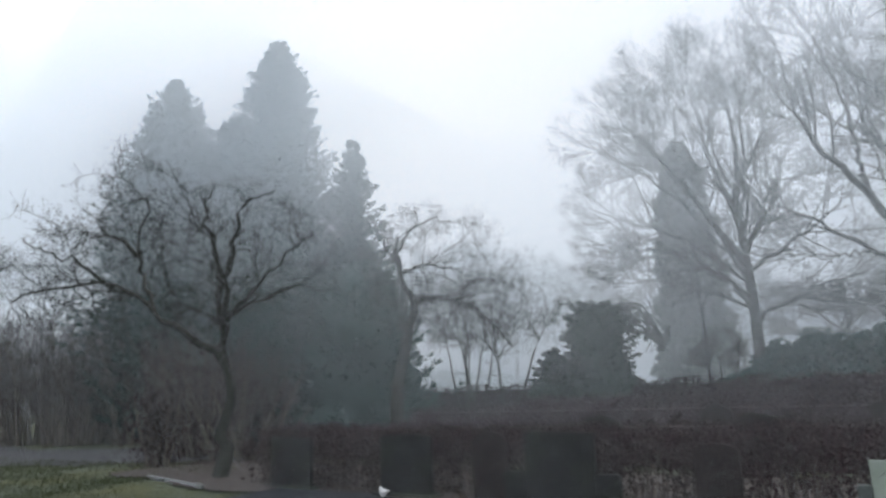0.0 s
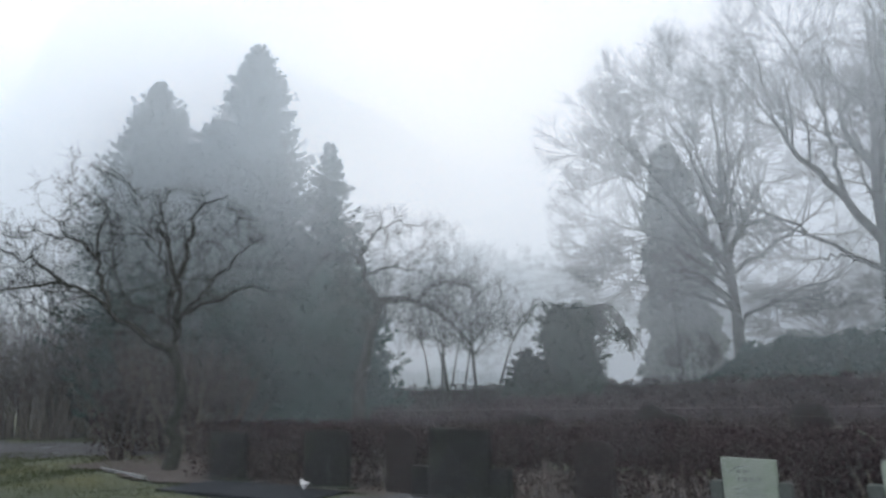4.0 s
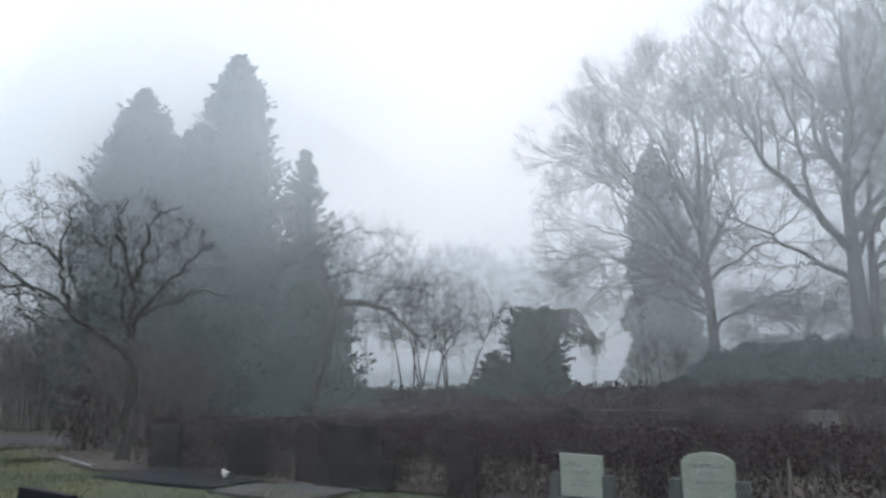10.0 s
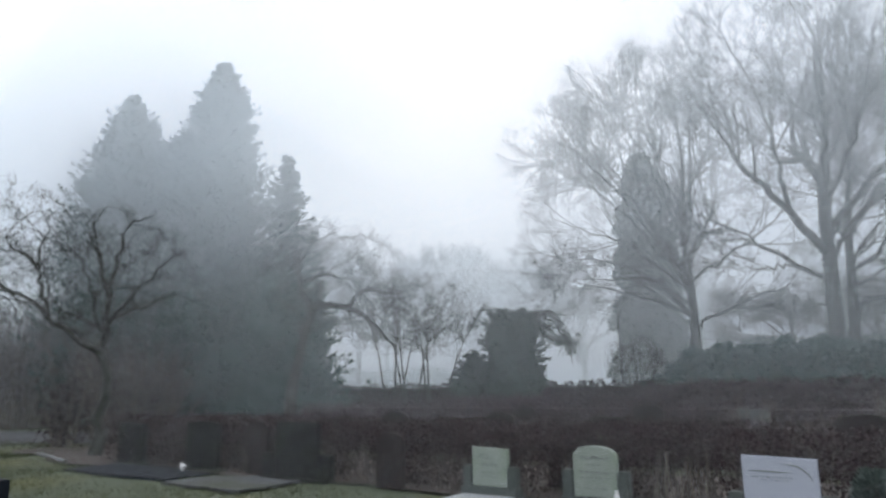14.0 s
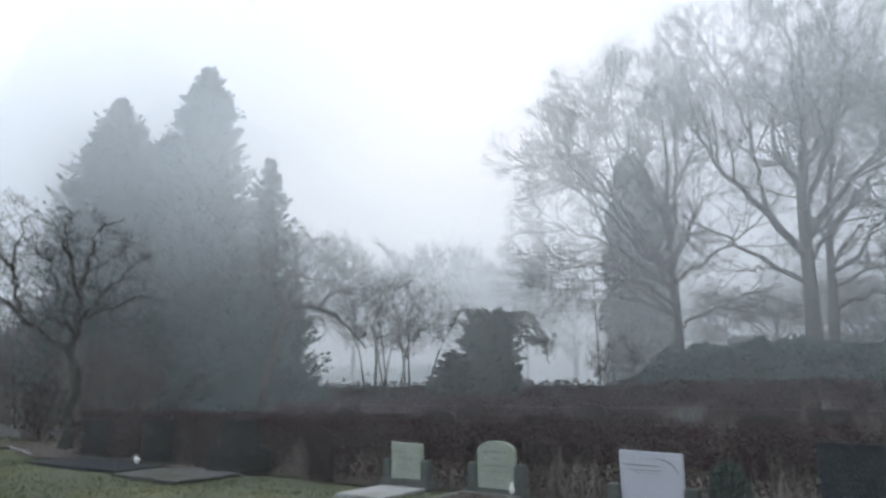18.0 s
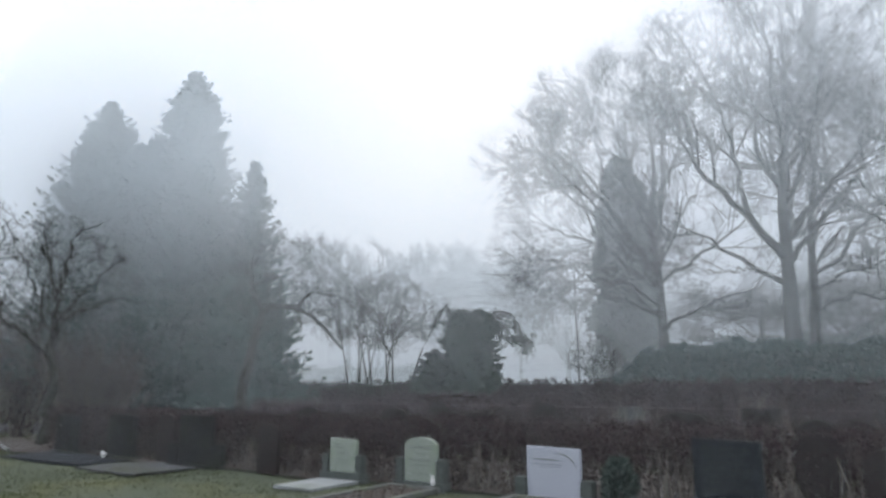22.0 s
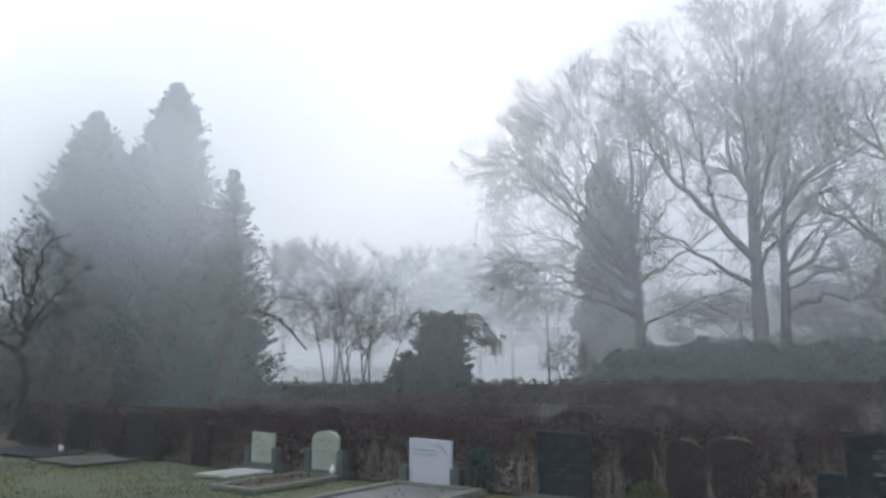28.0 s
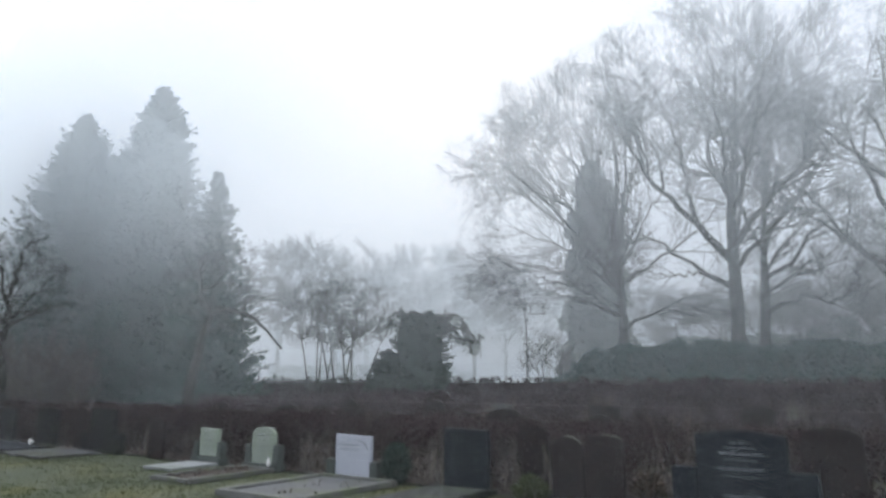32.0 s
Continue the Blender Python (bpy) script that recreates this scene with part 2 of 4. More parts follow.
def shoots(P, R, k, where, angle, length, thick, wob, up, n, centre=None, reach=None, least=0.004, metres=None):
    """The next order of branches: k shoots on each of the branches P, R."""
    B, N, _ = P.shape
    f = rng.uniform(*where, (B, k))
    x = f * (N - 1)
    i = np.clip(x.astype(int), 0, N - 2)
    g = (x - i)[..., None]
    rows = np.arange(B)[:, None]
    start = P[rows, i] * (1 - g) + P[rows, i + 1] * g
    r0 = (R[rows, i] * (1 - g[..., 0]) + R[rows, i + 1] * g[..., 0]) * thick
    tan = P[rows, i + 1] - P[rows, i]
    tan /= np.linalg.norm(tan, axis=2, keepdims=True) + 1e-9
    rnd = rng.normal(size=tan.shape)
    rnd -= (rnd * tan).sum(2, keepdims=True) * tan
    rnd /= np.linalg.norm(rnd, axis=2, keepdims=True) + 1e-9
    a = np.radians(rng.uniform(*angle, (B, k)))[..., None]
    d = (tan * np.cos(a) + rnd * np.sin(a)).reshape(-1, 3)
    if metres:
        L = rng.uniform(*metres, (B, k)).reshape(-1)
    else:
        total = np.linalg.norm(np.diff(P, axis=1), axis=2).sum(1)[:, None]
        L = (total * rng.uniform(*length, (B, k)) * (1.2 - 0.6 * f)).reshape(-1)
    p = start.reshape(-1, 3).copy()
    pts = [p.copy()]
    for _ in range(n - 1):
        d = d + rng.normal(size=d.shape) * wob + np.array([0, 0, up])
        d /= np.linalg.norm(d, axis=1, keepdims=True)
        p = p + d * (L / (n - 1))[:, None]
        pts.append(p.copy())
    Q = np.stack(pts, 1)
    if centre is not None:
        e = np.linalg.norm((Q[:, -1] - centre) / reach, axis=1)
        s = np.where(e > 1, np.clip(1.9 - e, 0.12, 1), 1)[:, None, None]
        Q = Q[:, :1] + (Q - Q[:, :1]) * s
    taper = np.linspace(1, 0.35, n)[None]
    return Q, np.maximum(r0.reshape(-1, 1) * taper, least)


def sprays(C, D, size, blades=4, spread=0.7, width=0.22, droop=0.0):
    """Tufts of pointed blades at C, spreading about the directions D."""
    n = len(C)
    D = D / (np.linalg.norm(D, axis=1, keepdims=True) + 1e-9)
    d = D[:, None] + rng.normal(size=(n, blades, 3)) * spread
    d[..., 2] -= droop
    d /= np.linalg.norm(d, axis=2, keepdims=True) + 1e-9
    side = np.cross(d, rng.normal(size=d.shape))
    side /= np.linalg.norm(side, axis=2, keepdims=True) + 1e-9
    L = (np.broadcast_to(np.asarray(size, float), (n,))[:, None] * rng.uniform(0.6, 1.2, (n, blades)))[..., None]
    c = np.broadcast_to(C[:, None], d.shape)
    mid = c + d * L * 0.45
    V = np.stack([c, mid + side * L * width, c + d * L, mid - side * L * width], 2).reshape(-1, 3)
    return V, np.arange(len(V)).reshape(-1, 4)


RIGHT, AHEAD = np.array([0.83, 0.557, 0.0]), np.array([-0.557, 0.83, 0.0])


def place(rows):
    """Points from (across, along, up), in a tree's own frame."""
    return np.array([RIGHT * a + AHEAD * b + np.array([0, 0, c]) for a, b, c in rows])


# ---- ground ----
def axis_lines(lo, hi, fine_lo, fine_hi, step):
    far = lambda a, b: list(a + (b - a) * (np.linspace(0, 1, 16) ** 2.2))
    return np.array(sorted(set(np.round(far(fine_lo, lo) + list(np.arange(fine_lo, fine_hi, step)) + far(fine_hi, hi), 3))))


def ground_height(x, y):
    return 0.018 * np.sin(x * 1.9 + y * 0.7) + 0.014 * np.sin(y * 2.7 - x * 0.9) + 0.008 * np.sin(x * 6.1) * np.cos(y * 5.3) - 0.01


gx, gy = axis_lines(-700, 700, -30, 16, 0.25), axis_lines(-400, 900, 2, 16, 0.25)
XX, YY = np.meshgrid(gx, gy)
near = np.clip(1 - np.hypot(XX, YY - 8) / 60, 0, 1)
ZZ = ground_height(XX, YY) * near
gi = np.arange(XX.size).reshape(XX.shape)
GF = np.stack([gi[:-1, :-1], gi[:-1, 1:], gi[1:, 1:], gi[1:, :-1]], -1).reshape(-1, 4)
tagged(part("ground", poly("ground", np.stack([XX, YY, ZZ], -1), GF, True), M_GRASS), "damp mossy winter grass on level cemetery ground", "ground", kind="structure")


def strip(name, edge_a, edge_b, material, z, n=60, label="", cat=""):
    a, b = spline(edge_a, n), spline(edge_b, n)
    k = 10
    w = np.linspace(0, 1, k)[None, :, None]
    V = np.concatenate([a, np.zeros((n, 1))], 1)[:, None] * (1 - w) + np.concatenate([b, np.zeros((n, 1))], 1)[:, None] * w
    ragged = rng.normal(size=(n, 2, 1)) * 0.04
    V[:, 0, :2] += ragged[:, 0]
    V[:, -1, :2] += ragged[:, 1]
    V[..., 2] = ground_height(V[..., 0], V[..., 1]) * np.clip(1 - np.hypot(V[..., 0], V[..., 1] - 8) / 60, 0, 1) + z
    i = np.arange(n * k).reshape(n, k)
    F = np.stack([i[:-1, :-1], i[1:, :-1], i[1:, 1:], i[:-1, 1:]], -1).reshape(-1, 4)
    return tagged(part(name, poly(name, V, F, True), material), label, cat, kind="structure")


strip("path", [(-60, 25), (-30, 14.4), (-22, 14.6), (-17, 17.5), (-14.5, 23), (-13, 40)], [(-60, 18), (-30, 8.4), (-17, 10.6), (-14.6, 13.5), (-12.8, 22), (-11, 40)], M_ASPHALT, 0.03, label="damp grey asphalt cemetery path bending behind the hedge", cat="path")
strip("planting_bed", [(-14.5, 9.2), (-12, 8.7), (-9, 8.1), (0, 8.62), (8, 8.62), (20, 8.62)], [(-14.5, 12.0), (-12, 12.0), (-9, 12.0), (0, 12.0), (8, 12.0), (20, 12.0)], M_SOIL, 0.045, label="dark damp soil bed under the hedge", cat="bed")


# ---- trees ----
def fill_crown(P, R, centre, reach, count, low, tip):
    """Branches that grow from the limbs to points spread through the crown, thickened by what they carry."""
    nodes = list(P.reshape(-1, 3))
    way = list(np.linalg.norm(P.reshape(-1, 3) - P[0, 0], axis=1) * 0.9)
    head = list((np.gradient(P, axis=1) / (np.linalg.norm(np.gradient(P, axis=1), axis=2, keepdims=True) + 1e-9)).reshape(-1, 3))
    k0 = len(nodes)
    u = rng.normal(size=(count * 3, 3))
    u /= np.linalg.norm(u, axis=1, keepdims=True)
    q = u * (rng.uniform(0, 1, len(u)) ** 0.42)[:, None] * (1 + 0.06 * np.sin(u[:, :1] * 9 + u[:, 2:] * 7)) * reach + centre
    q = q[q[:, 2] > low + 0.12 * np.hypot(q[:, 0] - centre[0], q[:, 1] - centre[1]) * rng.uniform(-1, 1, len(q))][:count]
    N, W, Hd = np.empty((k0 + len(q), 3)), np.empty(k0 + len(q)), np.empty((k0 + len(q), 3))
    N[:k0], W[:k0], Hd[:k0] = nodes, way, head
    near = np.array([np.min(((N[:k0] - p) ** 2).sum(1)) for p in q])
    q = q[np.argsort(near)]
    parent = np.full(k0 + len(q), -1)
    for i, p in enumerate(q):
        k = k0 + i
        v = p - N[:k]
        d = np.sqrt((v ** 2).sum(1)) + 1e-6
        cos = (v * Hd[:k]).sum(1) / d
        cost = d * (1.45 - 0.6 * cos) + 0.22 * W[:k]
        j = int(np.argmin(cost))
        parent[k], N[k], W[k] = j, p, W[j] + d[j]
        h = v[j] / d[j] + 0.35 * Hd[j]
        Hd[k] = h / np.linalg.norm(h)
    area = np.full(len(N), 0.0)
    area[k0:] = tip ** 2.3
    for k in range(len(N) - 1, k0 - 1, -1):
        if parent[k] >= k0:
            area[parent[k]] += area[k]
    rad = np.maximum(area, 1e-12) ** (1 / 2.3)
    kids = np.arange(k0, len(N))
    a, b = N[parent[kids]], N[kids]
    d = np.linalg.norm(b - a, axis=1, keepdims=True)
    m1 = a + (b - a) * 0.33 + Hd[parent[kids]] * d * 0.10 + rng.normal(size=a.shape) * d * 0.03
    m2 = a + (b - a) * 0.68 + Hd[parent[kids]] * d * 0.08 + rng.normal(size=a.shape) * d * 0.03
    r1 = rad[kids]
    r0 = np.minimum(np.where(parent[kids] >= k0, rad[np.maximum(parent[kids], 0)], r1 * 1.5), r1 * 1.35)
    Q = np.stack([a, m1, m2, b], 1)
    RR = np.stack([r0, r0 * 0.7 + r1 * 0.3, r0 * 0.3 + r1 * 0.7, r1], 1)
    return Q, RR


def bare_tree(at, label, limbs, radii, centre, reach, count=1500, twigs=(4, 3), bark=M_BARK, name="bare_tree", tip=0.011, twig=M_TWIG, group="", sides=8, low=4.0, long=(0.7, 1.6), angle=(18, 50), up=0.06, wob=0.12, buds=0, knob=0.03):
    """A leafless tree: trunk and limbs drawn as a few curves, then branches and twigs that fill a rounded crown."""
    root = thing(name, at, label, "tree", group)
    lines = [(spline(place(p), 14), r[0] * (min(r[1], r[0] * 0.22) / r[0]) ** np.linspace(0, 1, 14)) for p, r in zip(limbs, radii)]
    P = np.stack([p for p, _ in lines])
    R = np.stack([r for _, r in lines])
    P[:, 1:] += rng.normal(size=P[:, 1:].shape) * knob * (R[:, 1:, None] + 0.15)
    part("trunk", poly("trunk", *tubes([(P[:1], R[:1])], sides + 4), True), bark, root)
    for i in range(1, len(P)):
        part("limb", poly("limb", *tubes([(P[i:i + 1], R[i:i + 1])], sides), True), bark, root)
    c, e = place([centre])[0], np.array(reach, float)
    Q, RR = fill_crown(P, R, c, e, count, low, tip)
    part("branchwork", poly("branchwork", *tubes([(Q, RR)], 4), True), bark, root)
    thin = (RR[:, 3] < tip * 5) & (np.linalg.norm((Q[:, 3] - c) / e, axis=1) > rng.uniform(0.2, 0.95, len(Q)))
    cur, fine = (Q[thin], RR[thin]), []
    for j, k in enumerate(twigs):
        cur = shoots(*cur, k, (0.1, 1.0), angle, None, 0.6, wob, up, (3, 2, 2)[j], c, e * 1.06, least=tip * (0.55, 0.45, 0.4)[j], metres=(long[0] * 0.6 ** j, long[1] * 0.6 ** j))
        fine.append(cur)
    part("crown", poly("crown", *tubes(fine, 3)), twig, root)
    if buds:
        ends = np.concatenate([q[:, -1] for q, _ in fine])
        ends = ends[rng.permutation(len(ends))[:buds]]
        part("budwork", poly("budwork", *sprays(ends, rng.normal(size=ends.shape), 0.034, 2, 0.9, 0.4)), M_BUD, root, "small dark reddish buds and shrivelled leaves")
    return root


def fan_tree(at, label, limbs, radii, centre, reach, orders, tip=0.0115, bark=M_BARK, twig=M_TWIG, name="bare_tree", group="tall trees in the fog", sides=8, up=0.045, wob=0.06):
    """A tall leafless tree: limbs drawn as curves, each carrying orders of straight shoots that fan outwards to a domed edge."""
    root = thing(name, at, label, "tree", group)
    n = 16
    P = np.stack([spline(place(p), n) for p in limbs])
    R = np.stack([r[1] + (r[0] - r[1]) * (1 - np.linspace(0, 1, n)) ** 1.25 for r in radii])
    P[1:, 2:] += rng.normal(size=P[1:, 2:].shape) * 0.1
    R[0, 0] *= 1.35
    part("trunk", poly("trunk", *tubes([(P[:1], R[:1])], sides + 4), True), bark, root)
    for i in range(1, len(P)):
        part("limb", poly("limb", *tubes([(P[i:i + 1], R[i:i + 1])], sides), True), bark, root)
    c, e = place([centre])[0], np.array(reach, float)
    cur, wood, fine = (P, R), [], []
    for j, (k, angle, metres, points) in enumerate(orders):
        where = (0.34, 1.0) if j == 0 else (0.22, 1.0)
        if j == 2:
            outer = np.linalg.norm((cur[0][:, -1] - c) / e, axis=1) > rng.uniform(0.15, 0.75, len(cur[0]))
            cur = (cur[0][outer], cur[1][outer])
            k += 1
        cur = shoots(*cur, k, where, angle, None, (0.62, 0.66, 0.6, 0.6)[j], wob * (1 + 0.3 * j), up, points, c, e, least=tip * (1.8, 1.1, 0.5, 0.3)[j], metres=metres)
        (wood if j < 2 else fine).append(cur)
    part("branchwork", poly("branchwork", *tubes(wood, 4), True), bark, root)
    part("crown", poly("crown", *tubes(fine, 3)), twig, root)
    return root


FULL = ((9, (24, 60), (3.0, 6.0), 7), (7, (22, 56), (1.5, 3.0), 4), (5, (20, 52), (0.8, 1.7), 3), (5, (18, 52), (0.4, 0.95), 2))
oak_limbs = [
    [(-0.2, 0, 0), (-0.2, 0, 3.9), (-0.1, 0, 8.5), (0, 0, 13.3), (0.9, 0.3, 18.1), (1.2, 0.5, 22.1), (1.4, 0.4, 25.5)],
    [(-0.1, 0, 9.2), (-2.3, -0.8, 11.2), (-3.7, -1.5, 12.5), (-5.9, -2, 14.3), (-7, -2.4, 16.2), (-7.6, -2.6, 18.6), (-7.9, -2.6, 21)],
    [(-2.7, -1, 11.7), (-3.3, -1.5, 13.5), (-3.9, -2, 15.8), (-4.8, -2.4, 19.1), (-6.6, -3, 22.1)],
    [(-0.1, 0, 13.8), (-0.7, 1.2, 16.7), (-0.4, 2, 19.8), (-0.4, 2.5, 22.8), (-0.8, 3, 25.4)],
    [(-0.3, 0, 7.6), (-2, 1, 9), (-3.7, 2, 10.6), (-5.8, 2.6, 12.1), (-7, 3, 12.5)],
    [(-1.8, 1, 8.7), (-3.4, 1.4, 8.6), (-5.4, 1.6, 8.9)],
    [(0.1, 0, 10.4), (1.1, -0.6, 12), (2.8, -1.2, 13.9), (4.5, -1.6, 15.9), (6, -2, 18.4), (7.1, -2, 21.5)],
    [(0.1, 0, 13.3), (1.9, 1.5, 16.3), (3.9, 2.6, 18.6), (5.4, 3.4, 21.4), (6.6, 4, 23.6)],
    [(0.8, 0, 18), (1.9, -1, 20.5), (2.7, -1.5, 23.6)],
    [(0, 0, 8.8), (2.8, 1.5, 11.4), (5.5, 2, 14), (8.0, 3, 15.6)],
    [(0, 0, 12.1), (-1.5, -3, 14.2), (-2.4, -5, 16.4), (-3, -6, 19.7), (-3.3, -6.4, 22)],
    [(0, 0, 12.4), (-0.6, -3.4, 13.8), (-0.6, -5.5, 15.9), (-0.6, -7, 18.6), (0.1, -7.4, 21)],
    [(0.1, 0, 13.6), (1.2, 3.4, 17.3), (2.4, 5.2, 21.2), (2.8, 6, 24)],
]
oak_radii = [(0.62, 0.035), (0.27, 0.03), (0.17, 0.025), (0.2, 0.025), (0.19, 0.03), (0.09, 0.025), (0.26, 0.03), (0.22, 0.025), (0.12, 0.02), (0.17, 0.03), (0.18, 0.025), (0.18, 0.025), (0.18, 0.025)]
fan_tree((2.4, 47.0, 0), "tall leafless oak with a broad domed crown in fog", oak_limbs, oak_radii, (0.3, 0, 16.8), (9.4, 9.4, 11.2), FULL)

oak2_limbs = [
    [(0, 0, 0), (0.1, 0, 4.1), (0.4, 0, 7.9), (0.6, 0, 11.8), (1.2, 0, 15.9), (1.8, 0, 19), (2.0, 0, 21.4)],
    [(0.1, 0, 6.3), (2.8, -0.5, 7.4), (4.5, -0.8, 7.2), (6.7, -1, 8.3), (8.6, -1, 9)],
    [(0.5, 0, 8.9), (3.3, 1, 10.5), (5.6, 1.6, 13.2), (7.6, 1.8, 13.5), (9.1, 2, 12.4)],
    [(0.6, 0, 11.8), (2.3, -1, 14.2), (4.2, -1.6, 16.7), (5.9, -2, 19.9)],
    [(0.6, 0, 10.5), (0, 1, 13.4), (-0.3, 2, 17.2), (-0.3, 2.6, 21)],
    [(1, 0, 14.2), (3.6, 2, 17.9), (5.2, 3, 21)],
    [(0.6, 0, 7.9), (1, -2.4, 8.5), (1.9, -4, 8.8), (3.5, -5, 9.5)],
]
fan_tree((2.75, 52.6, 0), "leafless oak with a low spreading limb in fog", oak2_limbs, [(0.46, 0.03), (0.16, 0.03), (0.18, 0.03), (0.18, 0.03), (0.16, 0.03), (0.14, 0.03), (0.12, 0.03)], (3, 0, 14), (8.5, 8.5, 9.8), FULL, wob=0.1)

ash_limbs = [
    [(0, 0, 0), (0.1, 0, 4.9), (0, 0, 9.3), (-0.2, 0, 13.6), (0.2, 0, 18.1), (0, 0, 21.5), (-0.2, 0, 24)],
    [(0.1, 0, 5.4), (2.3, -0.3, 6.8), (5.1, -0.5, 8), (7.6, -0.6, 8.5)],
    [(0, 0, 10), (1.7, 1, 13.1), (3.9, 1.4, 16.6), (5.6, 1.6, 20)],
    [(-0.1, 0, 11.5), (0.6, -1, 15.6), (1.7, -1.6, 19.4), (2.4, -2, 22.4)],
    [(-0.1, 0, 12.9), (-1.3, 1, 17.4), (-1.6, 1.6, 21.4), (-1.9, 2, 24.6)],
    [(-0.1, 0, 8.6), (-3.9, -1.5, 12.6), (-7.4, -2.6, 15.5), (-10.5, -3.6, 16.8)],
    [(0, 0, 7.2), (-4.2, -2.5, 9.3), (-7.8, -4.5, 9.8), (-11.0, -6, 9.7)],
    [(-0.1, 0, 10), (-3.1, 1.4, 15.3), (-5.6, 2.4, 20), (-7.4, 3, 23)],
    [(-0.1, 0, 13.5), (-1.8, -1, 17.6), (-3.0, -1.4, 20.6), (-3.6, -1.5, 22.8)],
    [(0, 0, 13), (0.9, 0.5, 18), (1.4, 0.8, 22.5), (1.6, 0.8, 26)],
    [(0, 0, 6.5), (-3.1, 1.5, 8.1), (-6.1, 3, 9), (-9.3, 4, 9.2)],
    [(-0.2, 0, 12.2), (-3.0, -2.8, 16.2), (-5.0, -4.6, 18.8), (-6.4, -5.6, 20.2)],
    [(-0.1, 0, 9.5), (-3.4, -0.5, 14.2), (-6.6, -1, 18), (-9.0, -1.4, 20.4)],
    [(-0.1, 0, 9.3), (-4.7, -4, 13.1), (-8.2, -7, 15.3), (-10.4, -9, 16.4)],
    [(-0.1, 0, 8.3), (-2.9, 3.4, 12.1), (-6.4, 6, 14.5), (-9.0, 8, 16)],
    [(-0.2, 0, 13.3), (1.8, 3.4, 17.6), (3.0, 5.2, 21), (3.2, 6, 23.6)],
    [(0, 0, 6.5), (-3.7, -4.4, 8), (-7.0, -7.4, 8.4), (-9.6, -9.6, 9.0)],
    [(0, 0, 9.0), (3.0, -1.5, 11), (5.6, -2.5, 13), (7.2, -3, 15)],
]
fan_tree((-7.1, 51.6, 0), "wide leafless ash with drooping outer branches in fog", ash_limbs, [(0.46, 0.035)] + [(0.14, 0.02)] * 17, (-0.4, 0.5, 14.0), (11.9, 11.9, 13.4), ((9, (24, 64), (2.8, 5.6), 7), (7, (22, 56), (1.4, 2.8), 4), (5, (20, 52), (0.8, 1.6), 3), (5, (18, 52), (0.4, 0.95), 2)), up=0.03, wob=0.06)

edge_limbs = [[(0, 0, 0), (0, 0, 6), (0.3, 0, 13), (0.2, 0, 19), (0, 0, 24)]] + [
    [(0, 0, h), (s * 2.6, b, h + 3), (s * 4.6, b * 2, h + 6), (s * w, b * 2, h + 9)] for h, s, b, w in ((7, -1, 0.5, 6.4), (9, 1, -1, 6), (11, -1, -1.5, 5.4), (12, 1, 1.5, 6), (14, -1, 1, 4.6), (9.5, -0.3, -2.5, 3), (8, -0.9, 2.5, 7), (12.5, 0.3, -3, 3))]
edge_tree = fan_tree((11.6, 50.5, 0), "tall leafless tree at the edge of the wood in fog", edge_limbs, [(0.46, 0.03)] + [(0.19, 0.025)] * 8, (0, 0, 16.4), (8.8, 8.8, 11.6), FULL)
for fx, fy, turn in ((20, 56, 70),):
    tagged(copy_thing(edge_tree, pose(fx, fy, 0, 0, 0, turn)), "tall leafless tree faint in the fog behind")

far_limbs = [[(0, 0, 0), (0.2, 0, 6), (0, 0, 12), (0.3, 0, 17)]] + [
    [(0, 0, h), (s * 2.5, b, h + 3), (s * 4.4, b * 1.6, h + 5.4), (s * 5.8, b * 2, h + 7)] for h, s, b in ((6, -1, 0.5), (7, 1, -1), (8, -0.7, -2.5), (9, 0.7, 2.5), (10, -0.5, 1.5), (7, 0.3, -3))]
far_tree = fan_tree((-57, 79, 0), "distant leafless tree almost lost in fog", far_limbs, [(0.36, 0.05)] + [(0.16, 0.04)] * 6, (0, 0, 12.6), (7.6, 7.6, 8.4), ((12, (25, 55), (2.0, 4.0), 5), (7, (20, 50), (1.2, 2.4), 3), (5, (18, 50), (0.7, 1.6), 2)), tip=0.028, name="distant_tree", group="distant trees in fog", sides=5)
for fx, fy, turn, s in ((-47, 94, 80, 1.2), (-66, 70, 150, 1.1), (-38, 88, 20, 0.95), (-76, 58, 200, 1.1), (-84, 44, 260, 1.2), (-53.3, 68.3, 40, 1.1), (-42.7, 75.4, 100, 1.0)):
    t = copy_thing(far_tree, pose(fx, fy, 0, 0, 0, turn))
    t.scale = (s, s, s)
for fx, fy, turn, s, h in ((-2, 63, 10, 0.9, 0.55), (4, 66, 80, 1.0, 0.5), (10, 62, 150, 1.0, 0.6), (16, 65, 220, 1.0, 0.55), (23, 62, 290, 1.1, 0.6), (30, 66, 20, 1.1, 0.6), (7, 76, 130, 1.2, 0.7), (19, 78, 60, 1.2, 0.7), (-12, 76, 40, 1.1, 0.6), (-26, 77, 300, 1.1, 0.6), (-41, 76, 230, 1.1, 0.55)):
    t = tagged(copy_thing(far_tree, pose(fx, fy, 0, 0, 0, turn)), "low spreading leafless tree faint behind the oaks")
    t.scale = (s, s, s * h)


